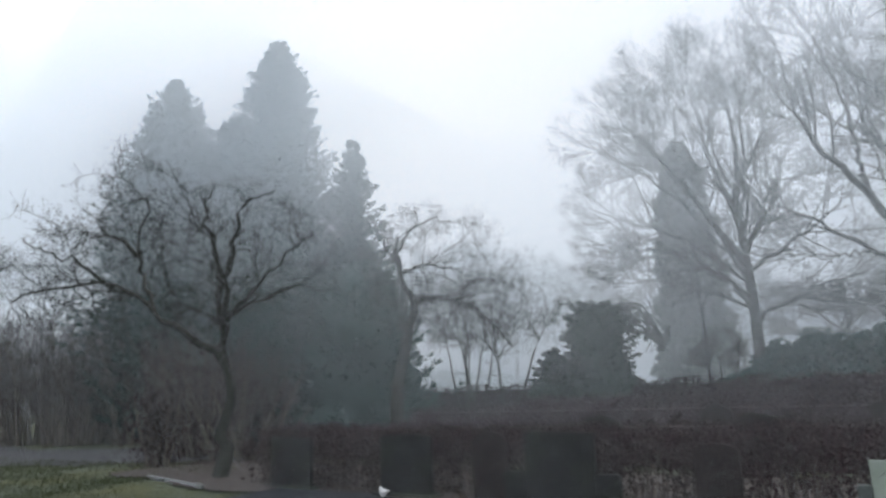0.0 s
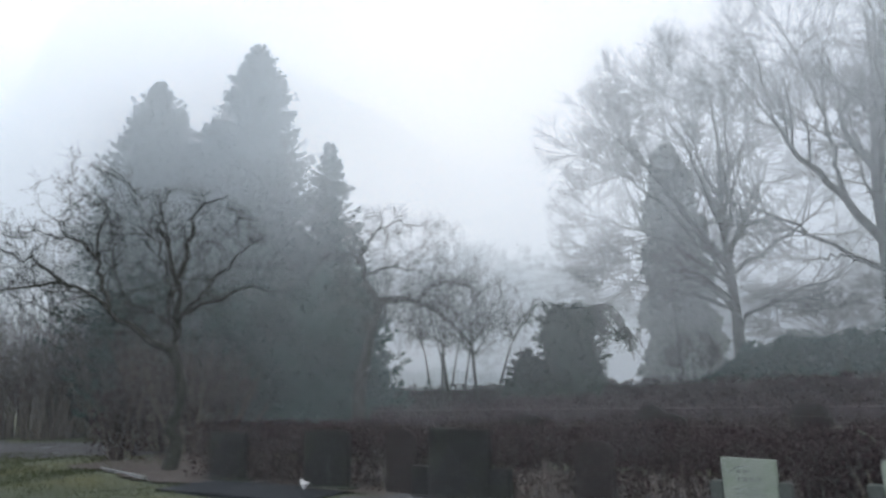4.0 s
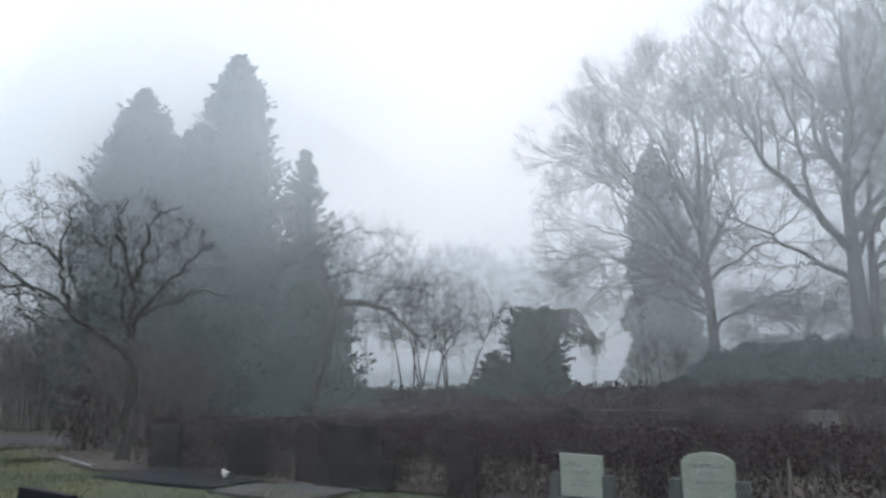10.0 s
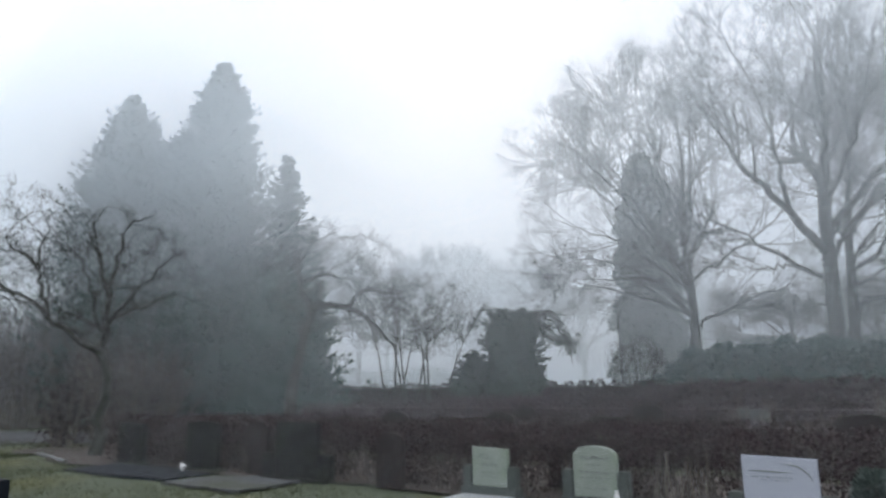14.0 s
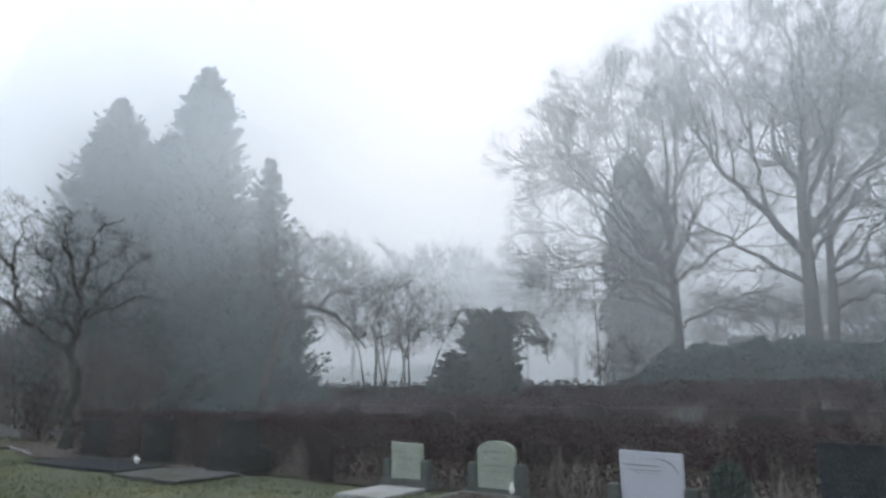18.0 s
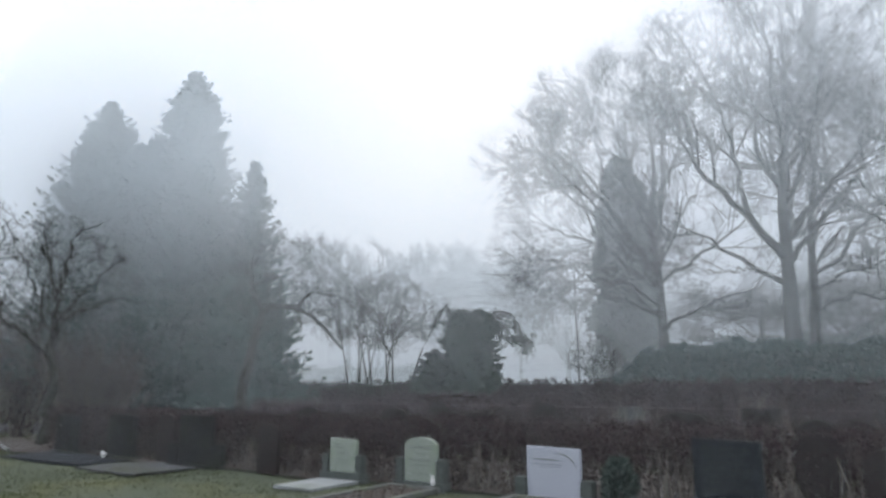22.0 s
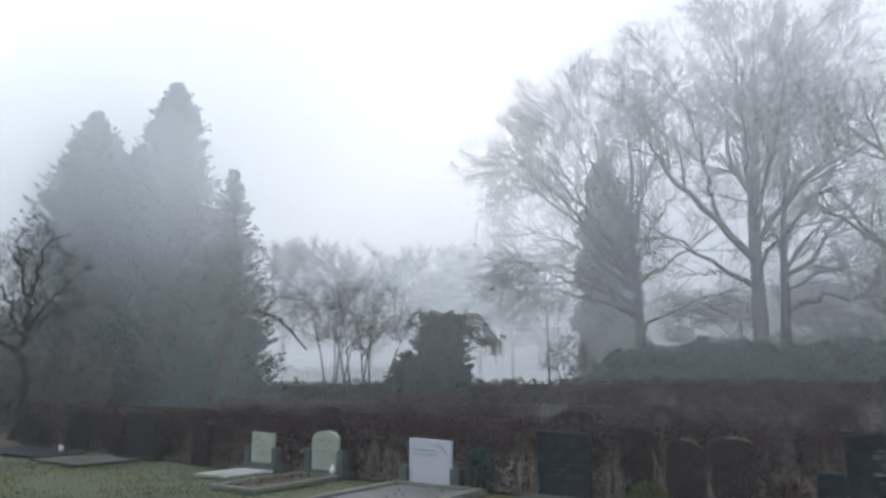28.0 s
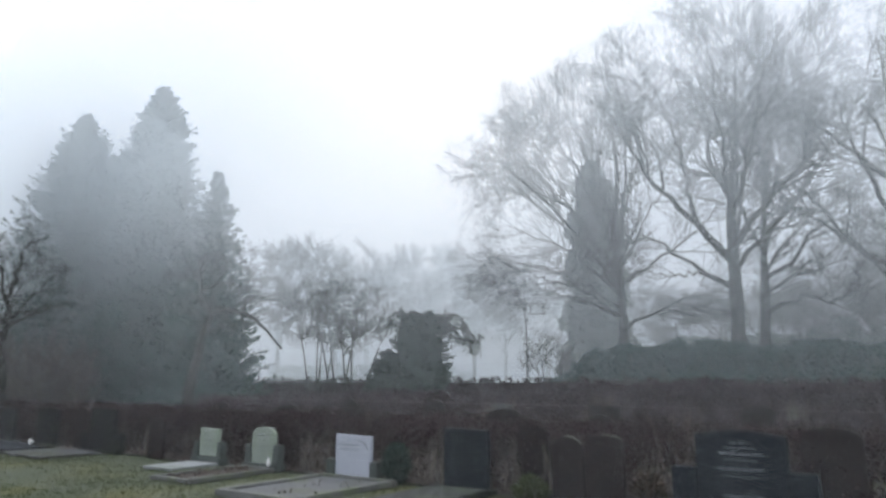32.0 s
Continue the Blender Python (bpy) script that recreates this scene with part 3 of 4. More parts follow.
def cypress(at, label, heights, widths, boughs, per, size, gaps=0.0, core=0.55, name="conifer_tree", material=M_CONIFER, tilt=0.55):
    """A cypress built bough by bough: each bough sweeps out and up and carries flat sprays that narrow to a pointed tip."""
    root = thing(name, at, label, "bush" if "bush" in name else "tree", "cypress group" if "conifer" in name else "yews beyond the hedge")
    H = heights[-1]
    seed = rng.uniform(0, 100)
    P = spline([(0, 0, 0), (0.1, 0, H * 0.4), (0, 0.05, H * 0.99)], 12)[None]
    part("trunk", poly("trunk", *tubes([(P, np.linspace(0.03 * H ** 0.9, 0.015, 12)[None])], 8), True), M_BARK, root)
    z = heights[0] + (H - heights[0]) * rng.uniform(0, 1, boughs * 4)
    w = np.interp(z, heights, widths)
    keep = rng.uniform(0, max(widths), len(z)) < w + 0.3 * max(widths)
    z, w = z[keep][:boughs], w[keep][:boughs]
    nb = len(z)
    a = rng.uniform(0, 2 * np.pi, nb)
    L = w * (1 + 0.08 * np.sin(a * 3 + z * 0.9 + seed) + 0.05 * np.sin(a * 5 - z * 1.7)) * rng.uniform(0.76, 1.03, nb) * np.where(rng.uniform(0, 1, nb) < 0.13, 1.2, 1) + 0.08
    if gaps:
        L *= np.where((np.sin(a * 4 + seed) * np.sin(z * 1.9 + a) > 1 - gaps) & (z > 0.42 * H), 0.5, 1)
    tilt = tilt * rng.uniform(0.3, 1.5, nb)
    z0 = z - L * tilt * 0.55
    tilt = tilt[:, None]
    f = 1 - rng.uniform(0, 1, (nb, per)) ** 1.25 * 0.72
    half = (0.08 * L + 0.09)[:, None] * (1.12 - f) * 1.8
    s = rng.uniform(-1, 1, (nb, per)) * half
    rr = L[:, None] * f
    zz = z0[:, None] + L[:, None] * tilt * f ** 1.5 - 0.25 * np.abs(s) + rng.normal(size=s.shape) * 0.05 * (1.1 - f)
    ca, sa = np.cos(a)[:, None], np.sin(a)[:, None]
    C = np.stack([ca * rr - sa * s, sa * rr + ca * s, zz], -1).reshape(-1, 3)
    out = s / np.maximum(half, 0.02) * 0.5
    D = np.stack([ca - sa * out, sa + ca * out, np.broadcast_to(tilt * 0.9 * f, s.shape)], -1).reshape(-1, 3)
    low = C[:, 2] > 0.05
    part("crown", poly("crown", *sprays(C[low], D[low], size * 1.05, 2, 0.42, 0.2)), material, root)
    g = np.linspace(0, 1, 6)[None]
    B = np.stack([ca * L[:, None] * g * 0.9, sa * L[:, None] * g * 0.9, z0[:, None] + L[:, None] * tilt * (0.9 * g) ** 1.5], -1)
    part("boughwork", poly("boughwork", *tubes([(B, np.linspace(0.035, 0.008, 6)[None] * np.ones((nb, 1)))], 3)), M_BARK, root)
    nz, na = 40, 18
    zc, ac = np.meshgrid(np.linspace(heights[0], H * 0.95, nz), np.arange(na) * 2 * np.pi / na, indexing="ij")
    rc = np.interp(zc, heights, widths) * core * (1 + 0.12 * np.sin(ac * 3 + zc * 0.9 + seed) + 0.12 * np.sin(ac * 4 + zc * 3))
    i = np.arange(nz * na).reshape(nz, na)
    nx = np.roll(i, -1, 1)
    part("inner_core", poly("inner_core", np.stack([np.cos(ac) * rc, np.sin(ac) * rc, zc], -1), np.stack([i[:-1], nx[:-1], nx[1:], i[1:]], -1).reshape(-1, 4), True), material, root)
    return root


CY = "tall dense green cypress with a ragged outline in fog"
cypress((-21.1, 20.4, 0), CY, (0.3, 3, 6, 8.7, 10.65, 13, 14.7, 16.4, 17.4), (3.4, 3.6, 3.3, 2.8, 2.25, 1.75, 1.4, 0.8, 0.1), 1700, 22, 0.19, tilt=0.5, core=0.6)
cypress((-27.0, 19.3, 0), CY, (0.3, 3, 6, 8.8, 10.2, 11.7, 13.4, 15.1, 16.8), (3.6, 3.7, 3.5, 3.15, 2.85, 2.4, 1.8, 1.15, 0.08), 1600, 22, 0.19, tilt=0.5, core=0.6)
cypress((-24.6, 20.8, 0), "shorter cypress between two tall ones in fog", (0.3, 4, 9, 12, 13.4, 14.6), (3.0, 2.8, 2.1, 1.6, 1.1, 0.3), 800, 22, 0.2, tilt=0.45, core=0.6)
cypress((-18.3, 22.1, 0), "slender cypress with thin open tip in fog", (0.3, 3, 5, 6.8, 8.3, 10, 11.5, 12.5), (3.0, 2.8, 2.3, 1.75, 1.35, 1.0, 0.45, 0.05), 640, 22, 0.19, gaps=0.4, core=0.34, tilt=0.4)
cypress((-23.4, 17.6, 0), "low dark cypress at the foot of taller ones", (0.2, 2, 4.5, 6.0, 7.4), (3.0, 3.2, 2.4, 1.5, 0.4), 420, 24, 0.24)
cypress((-16.4, 19.8, 0), "low dark cypress beside the slender one", (0.2, 2, 4.0, 5.6, 6.8), (2.8, 2.8, 2.3, 1.3, 0.3), 460, 24, 0.24, core=0.8)
cypress((-18.6, 18.0, 0), "low dark cypress in front of the taller group", (0.2, 1.5, 3.2, 4.6, 6.2), (2.4, 2.6, 2.2, 1.5, 0.3), 420, 24, 0.24, core=0.7)

# the clipped dark yew with an arching, weeping side branch
yew = cypress((-10.8, 30.2, 0), "dark blocky yew with arching weeping side branches", (0.1, 1.2, 2.6, 4.2, 5.0, 5.35), (1.75, 1.65, 1.5, 1.4, 1.15, 0.4), 300, 36, 0.17, name="yew_bush", material=M_YEW, core=0.78, tilt=0.2)
cypress((-12.9, 30.0, 0), "low dark yew beside the taller one", (0.1, 1.0, 2.0, 2.8, 3.3), (1.3, 1.2, 0.9, 0.5, 0.12), 150, 34, 0.17, name="yew_bush", material=M_YEW, core=0.7, tilt=0.2)
arch = [spline(place([(0.6, 0, 4.7), (1.5, b * 0.5, 4.9 + u), (2.3 + s, b, 4.5 + u), (2.8 + s, b, 3.3 - u)]), 12) for s, b, u in ((0, 0, 0), (0.25, 0.3, 0.15), (-0.3, -0.4, -0.3), (0.45, 0.2, -0.3), (0.1, -0.3, 0.3), (-0.5, 0.3, -0.5), (0.6, -0.2, -0.8))]
arch.append(spline(place([(-0.6, 0, 4.8), (-1.0, 0.2, 5.3), (-1.5, 0.3, 5.2), (-1.9, 0.3, 4.5)]), 12))
AP, AR = np.stack(arch), np.tile(np.linspace(0.07, 0.012, 12), (len(arch), 1))
tw = shoots(AP, AR, 22, (0.1, 1), (20, 90), (0.1, 0.3), 0.5, 0.2, -0.25, 6, least=0.008)
for i in range(len(arch)):
    part("weeping_branch", poly("weeping_branch", *tubes([(AP[i:i + 1], AR[i:i + 1])], 5), True), M_APPLE, yew)
part("hanging_twigwork", poly("hanging_twigwork", *tubes([tw], 3)), M_APPLE, yew)
tips = tw[0][:, 1:].reshape(-1, 3)
part("weeping_foliage", poly("weeping_foliage", *sprays(tips, np.tile([0.1, 0, -0.6], (len(tips), 1)), 0.16, 2, 0.8, 0.16)), M_YEW, yew)

# small trees with several stems
def stem_tree(at, label, stems, spread, height, crown, r0, kids, name="small_tree", bark=M_APPLE, group="small trees beyond the hedge"):
    limbs, radii = [], []
    for s in range(stems):
        a = 2 * math.pi * s / stems + rng.uniform(-0.5, 0.5)
        q = spread * rng.uniform(0.5, 1.2)
        ax, ay = math.cos(a) * q, math.sin(a) * q * 0.8
        limbs.append([(0.06 * ax, 0.06 * ay, 0), (0.38 * ax, 0.38 * ay, height * 0.25), (0.62 * ax, 0.6 * ay, height * 0.5), (1.1 * ax, 1.1 * ay, height * 0.8)])
        radii.append((r0 * rng.uniform(0.7, 1.1), r0 * 0.3))
    return bare_tree(at, label, limbs, radii, (0, 0, height * 0.74), crown, kids * 14, (4, 3), bark, name, 0.0105, twig=M_APPLE, group=group, low=height * 0.4, long=(0.4, 1.0), angle=(30, 80), up=-0.02, wob=0.12)


stem_tree((-16.8, 28.4, 0), "small leafless tree with several stems", 4, 2.6, 7.4, (3.2, 3.2, 2.1), 0.09, 9)
stem_tree((-15.5, 30.0, 0), "small leafless tree with forked stems", 3, 2.7, 7.4, (3.1, 3.1, 2.0), 0.09, 9)
stem_tree((-17.7, 31.2, 0), "small leafless tree leaning among others", 3, 2.5, 7.8, (3.0, 3.0, 2.2), 0.09, 9)
stem_tree((-7.0, 38.0, 0), "small gnarled leafless tree beside dark evergreen shrubs", 3, 1.5, 4.6, (1.9, 1.9, 1.3), 0.1, 6)
slim = [[(0, 0, 0), (0.03, 0, 3), (-0.03, 0, 6), (0, 0, 8.5)], [(0, 0, 5), (0.5, 0.2, 6.2), (0.8, 0.2, 7.4)], [(0, 0, 5.6), (-0.5, -0.2, 6.8), (-0.8, -0.2, 7.8)]]
bare_tree((-7.2, 35.8, 0), "young leafless tree with a thin straight stem", slim, [(0.07, 0.03), (0.03, 0.012), (0.03, 0.012)], (0, 0, 7.2), (1.4, 1.4, 1.8), 60, (3, 2), tip=0.006, name="young_tree", low=5.5)

# the crooked fruit tree
crook_limbs = [
    [(-0.6, 0, 0), (-0.55, 0, 2.0), (-0.3, 0, 3.3), (0.05, 0, 4.3), (-0.4, 0, 5.0), (-0.55, 0, 5.8), (-0.4, 0, 6.4)],
    [(0.05, 0, 4.25), (0.7, -0.1, 4.38), (1.4, -0.1, 4.25), (2.0, 0, 3.8), (2.6, 0, 3.35), (2.95, 0, 2.8)],
    [(-0.55, 0, 5.7), (-0.3, 0.1, 6.3), (0.1, 0.1, 6.75), (0.7, 0, 6.9), (1.3, 0, 6.75)],
    [(-0.45, 0, 5.1), (0.3, 0.4, 5.5), (1.2, 0.3, 5.3), (2.0, 0.3, 5.0)],
    [(-0.5, 0, 5.5), (-0.9, -0.2, 6.1), (-1.2, -0.3, 6.7)],
    [(1.3, -0.1, 4.3), (2.0, -0.4, 4.8), (2.9, -0.4, 4.7), (3.5, -0.4, 4.2)],
    [(1.35, -0.1, 4.25), (1.45, -0.2, 3.7), (1.5, -0.2, 3.1)],
    [(0.1, 0.1, 6.7), (0.2, 0.1, 7.3), (0.5, 0.2, 7.6)],
]
bare_tree((-11.8, 17.3, 0), "crooked bare fruit tree with a bent trunk", crook_limbs, [(0.24, 0.1), (0.15, 0.05), (0.08, 0.025), (0.07, 0.025), (0.06, 0.02), (0.07, 0.02), (0.04, 0.01), (0.03, 0.01)], (0.7, 0, 5.4), (2.8, 2.0, 2.1), 260, (5, 4), bark=M_APPLE, name="fruit_tree", tip=0.005, low=3.4, long=(0.2, 0.6), angle=(30, 80), wob=0.25, twig=M_APPLE, knob=0.2)

# the apple tree near the path
apple_limbs = [
    [(0, 0, 0), (0.02, 0, 1.2), (0.0, 0, 2.3), (0.0, 0, 3.2), (-0.1, 0, 4.2), (-0.35, 0, 5.0)],
    [(0, 0, 2.25), (-0.5, -0.1, 2.6), (-1.1, -0.1, 3.1), (-1.7, 0, 3.6), (-2.6, 0.1, 4.0), (-3.7, 0, 3.9), (-4.4, 0, 3.6)],
    [(-1.5, 0, 3.4), (-1.8, 0.2, 4.2), (-1.95, 0.2, 5.0), (-1.8, 0.2, 6.2)],
    [(-0.1, 0, 4.0), (0.1, 0.1, 4.9), (0.4, 0.1, 5.7), (1.0, 0.1, 6.0)],
    [(-0.3, 0, 4.8), (-0.4, -0.2, 5.5), (-0.3, -0.2, 6.0)],
    [(0, 0, 3.1), (0.7, -0.3, 3.7), (1.4, -0.4, 4.5), (2.0, -0.4, 4.9)],
    [(-2.4, 0.1, 3.9), (-3.0, -0.2, 4.4), (-3.6, -0.3, 4.6), (-4.2, -0.3, 5.0)],
    [(-1.9, 0.2, 4.7), (-2.5, 0.3, 5.0), (-3.1, 0.3, 5.1), (-3.5, 0.3, 4.7)],
    [(0, 0, 2.9), (-0.4, 0.8, 3.6), (-0.8, 1.6, 4.3), (-1.0, 2.2, 5.0)],
    [(0, 0, 2.8), (0.2, -0.9, 3.4), (0.3, -1.7, 4.0), (0.2, -2.3, 4.7)],
    [(0, 0, 3.3), (0.8, 0.5, 3.7), (1.7, 0.7, 3.9), (2.6, 0.8, 3.7)],
]
bare_tree((-11.2, 9.55, 0), "spreading bare apple tree with knobbly twigs", apple_limbs, [(0.17, 0.05), (0.095, 0.02), (0.07, 0.025), (0.08, 0.025), (0.06, 0.018), (0.055, 0.02), (0.05, 0.015), (0.05, 0.015), (0.06, 0.018), (0.06, 0.018), (0.045, 0.015)], (-1.2, 0, 4.5), (3.9, 3.2, 2.0), 340, (7, 4), bark=M_APPLE, name="apple_tree", tip=0.0042, low=2.9, long=(0.12, 0.42), angle=(40, 85), wob=0.35, twig=M_APPLE, buds=1500, knob=0.28)


# ivy-clad trunk
ivy_limbs = [[(0, 0, 0), (0, 0, 8), (0, 0, 16), (0.2, 0, 27)]] + [[(0, 0, h), (s * 2, b, h + 4), (s * 3.4, b, h + 8), (s * 4.2, b, h + 11)] for h, s, b in ((11, -1, 1), (13, 1, -1), (15, -0.6, -1), (9, 1, 1))]
ivy = bare_tree((-13.6, 63, 0), "tree wrapped in a thick column of ivy, in fog", ivy_limbs, [(0.5, 0.08)] + [(0.2, 0.05)] * 4, (0, 0, 18), (6, 6, 11), 350, (3, 2), tip=0.009, low=10, name="ivy_tree")
z = rng.uniform(0, 1, 9000) ** 0.9 * 23
a = rng.uniform(0, 2 * np.pi, len(z))
w = np.interp(z, (0, 4, 10, 16, 20.5, 23), (2.8, 2.6, 2.2, 1.8, 1.2, 0.15)) * (1 + 0.3 * np.sin(a * 3 + z * 1.3) + 0.12 * np.sin(z * 2.9)) * (1 - np.abs(rng.normal(0, 0.36, len(z)))) * 1.0
C = np.stack([np.cos(a) * w, np.sin(a) * w, z], -1)
part("ivy", poly("ivy", *sprays(C, np.stack([np.cos(a), np.sin(a), np.full(len(z), 0.1)], -1), 0.8, 4, 0.8, 0.4)), M_IVY, ivy)


# evergreen shrub bank
def shrub(at, w, h, count, label="broad dark rhododendron bush in fog", material=M_LAUREL, size=0.25, name="evergreen_shrub", d=None):
    root = thing(name, at, label, "bush", "evergreen shrubs below the tall trees")
    d = d or w * 0.8
    u = rng.normal(size=(count, 3))
    u /= np.linalg.norm(u, axis=1, keepdims=True)
    u[:, 2] = np.abs(u[:, 2])
    lump = 1 + 0.05 * np.sin(u[:, 0] * 7 + at[0]) + 0.05 * np.sin(u[:, 1] * 8 + u[:, 2] * 6) + 0.06 * np.sin(u[:, 2] * 13 + at[0] * 3)
    rad = lump * (1 - np.abs(rng.normal(0, 0.1, count)))
    C = np.sign(u) * np.abs(u) ** 0.7 * rad[:, None] * np.array([w, d, h]) * 0.93
    part("foliage", poly("foliage", *sprays(C, u + np.array([0, 0, 0.35]), size * 1.1, 2, 0.8, 0.34)), material, root)
    # solid dome behind the leaves, in the darker yew colour
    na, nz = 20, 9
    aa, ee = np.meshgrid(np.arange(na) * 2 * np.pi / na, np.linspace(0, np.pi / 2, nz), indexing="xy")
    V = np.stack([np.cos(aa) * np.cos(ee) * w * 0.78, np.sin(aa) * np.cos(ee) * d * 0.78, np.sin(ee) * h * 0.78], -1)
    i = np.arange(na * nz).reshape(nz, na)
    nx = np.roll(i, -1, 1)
    part("inner_core", poly("inner_core", V, np.stack([i[:-1], nx[:-1], nx[1:], i[1:]], -1).reshape(-1, 4), True), M_YEW, root)
    return root


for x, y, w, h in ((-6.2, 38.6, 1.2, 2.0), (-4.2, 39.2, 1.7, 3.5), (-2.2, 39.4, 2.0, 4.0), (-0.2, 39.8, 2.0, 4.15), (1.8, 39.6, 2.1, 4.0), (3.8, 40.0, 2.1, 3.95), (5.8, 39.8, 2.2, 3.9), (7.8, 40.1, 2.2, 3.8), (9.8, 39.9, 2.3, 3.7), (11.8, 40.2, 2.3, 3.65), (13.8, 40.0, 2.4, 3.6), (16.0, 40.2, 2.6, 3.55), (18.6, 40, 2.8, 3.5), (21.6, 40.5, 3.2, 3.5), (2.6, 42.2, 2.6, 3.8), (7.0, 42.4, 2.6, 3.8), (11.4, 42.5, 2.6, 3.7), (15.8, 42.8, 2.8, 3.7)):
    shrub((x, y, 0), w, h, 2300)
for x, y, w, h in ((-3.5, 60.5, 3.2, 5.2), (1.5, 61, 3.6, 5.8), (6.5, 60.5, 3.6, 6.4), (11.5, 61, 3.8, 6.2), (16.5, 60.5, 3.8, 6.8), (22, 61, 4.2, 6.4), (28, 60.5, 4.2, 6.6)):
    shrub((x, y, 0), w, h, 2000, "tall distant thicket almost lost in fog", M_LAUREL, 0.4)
for x, h in ((-42, 3.6), (-49, 4.4), (-56, 3.9), (-63, 4.6), (-71, 4.2)):
    shrub((x, 77.5, 0), 4.4, h, 1200, "low distant thicket almost lost in fog", M_LAUREL, 0.5)



# ---- hedges ----
def hedge(at, length, depth, height, leaves, stems, label, leaf=0.045, bare=0.35, openings=(), core=0.0, wood=M_HTWIG, pale=38):
    """A clipped winter hedge: upright stems, side shoots and clinging dry leaves, thinner near its foot."""
    root = thing("hedge", at, label, "hedge", "rows of winter hedge")
    x = rng.uniform(0, length, stems)
    p = np.stack([x, rng.normal(depth / 2, depth * 0.2, stems), np.full(stems, -0.02)], -1)
    pts, d = [p.copy()], np.stack([rng.normal(0, 0.1, stems), rng.normal(0, 0.1, stems), np.ones(stems)], -1)
    L = height * rng.uniform(0.75, 1.06, stems)
    for _ in range(6):
        d = d + rng.normal(size=d.shape) * 0.09
        d[:, 2] = np.abs(d[:, 2]) + 0.15
        d /= np.linalg.norm(d, axis=1, keepdims=True)
        p = p + d * (L / 6)[:, None]
        pts.append(p.copy())
    P = np.stack(pts, 1)
    P[..., 1] = np.clip(P[..., 1], 0.04, depth - 0.04)
    P[..., 2] *= np.minimum(1, height * 0.97 / P[:, -1:, 2])
    R = np.linspace(1, 0.3, 7)[None] * rng.uniform(0.004, 0.010, stems)[:, None]
    Q = shoots(P, R, 3, (0.15, 1), (25, 70), (0.15, 0.35), 0.5, 0.15, 0.05, 4, least=0.0025)
    Q[0][..., 1] = np.clip(Q[0][..., 1], -0.06, depth + 0.06)
    part("stemwork", poly("stemwork", *tubes([(P, R)], 3)), wood, root, "upright hedge stems")
    part("twigwork", poly("twigwork", *tubes([Q], 3)), M_HTWIG, root)
    n = leaves
    lx, ly = rng.uniform(-0.05, length + 0.05, n), rng.uniform(-0.03, depth + 0.03, n)
    lz = rng.uniform(0.02, 1.0, n)
    lump = np.sin(lx * 1.7) * 0.3 + np.sin(lx * 4.1 + 1) * 0.25 + np.sin(lx * 9.3 + lz * 7) * 0.2
    keep = rng.uniform(0, 1, n) < np.clip((lz - 0.05) / 0.45 + (1 - bare) + lump, 0.08, 1)
    top = height * (1 + 0.03 * np.sin(lx * 2.3) + 0.025 * np.sin(lx * 7.7 + ly * 5))
    lx, ly, lz = lx[keep], ly[keep] + 0.05 * np.sin(lx[keep] * 3.3 + lz[keep] * 4), (lz * top)[keep]
    C = np.stack([lx, ly, lz], -1)
    if core:
        part("inner_core", box((length, depth * 0.6, height * core), (length / 2, depth / 2, 0), 0.05, 0.06), M_BEECH, root)
    for g, wide in openings:
        g -= at[0]
        shut = (np.abs(lx - g) < wide * (1.1 - lz)) & (ly < 0.3) & (lz < 0.7) & (rng.uniform(0, 1, len(lx)) < 0.85)
        C, lx, ly, lz = C[~shut], lx[~shut], ly[~shut], lz[~shut]
        m = int(pale * wide)
        tall = rng.uniform(0.25, 0.75, m)
        bx = g + rng.normal(0, wide * 0.5, m)
        B = np.stack([np.stack([bx + rng.normal(0, 0.05 * t, m), rng.uniform(0.06, 0.2, m), t * tall], -1) for t in (0, 0.3, 0.6, 1)], 1)
        part("pale_stemwork", poly("pale_stemwork", *tubes([(B, np.array([[0.009, 0.008, 0.007, 0.004]]) * rng.uniform(0.6, 1.3, (m, 1)))], 4), True), M_PALESTEM, root, "pale bare stems at the foot of the hedge")
    part("foliage", poly("foliage", *sprays(C, rng.normal(size=C.shape), leaf * 1.25, 1, 0.8, 0.34)), M_BEECH, root, "clinging dry brown leaves")
    return root


BH = "low clipped brown beech hedge between two rows of graves"
hedge((-9.6, 8.72, 0), 11.6, 1.0, 0.98, 32000, 420, BH, openings=((-5.0, 0.2), (-3.95, 0.3), (-2.3, 0.35), (-0.75, 0.3), (1.25, 0.2)), pale=24)
hedge((2.0, 8.72, 0), 13.5, 1.0, 0.98, 34000, 700, BH, openings=((2.55, 0.25), (2.95, 0.35), (5.25, 0.3), (5.55, 0.2), (6.6, 0.2), (7.1, 0.3), (8.75, 0.35), (9.15, 0.2), (11.3, 0.35)), wood=M_STEM2, bare=0.5, pale=60)
for y, x, length, top, n, size in ((12.9, -12.5, 28.0, 0.84, 36000, 0.055), (16.9, -12.0, 30.0, 1.05, 34000, 0.065), (20.8, -12.0, 30.0, 1.1, 24000, 0.08), (25.0, -12.0, 32.0, 1.2, 18000, 0.1), (31.6, -38.0, 58.0, 1.72, 22000, 0.16)):
    hedge((x, y, 0), length, 0.9, top, n, 200, "clipped brown winter hedge in a further row, dim in fog", size, core=0.88)


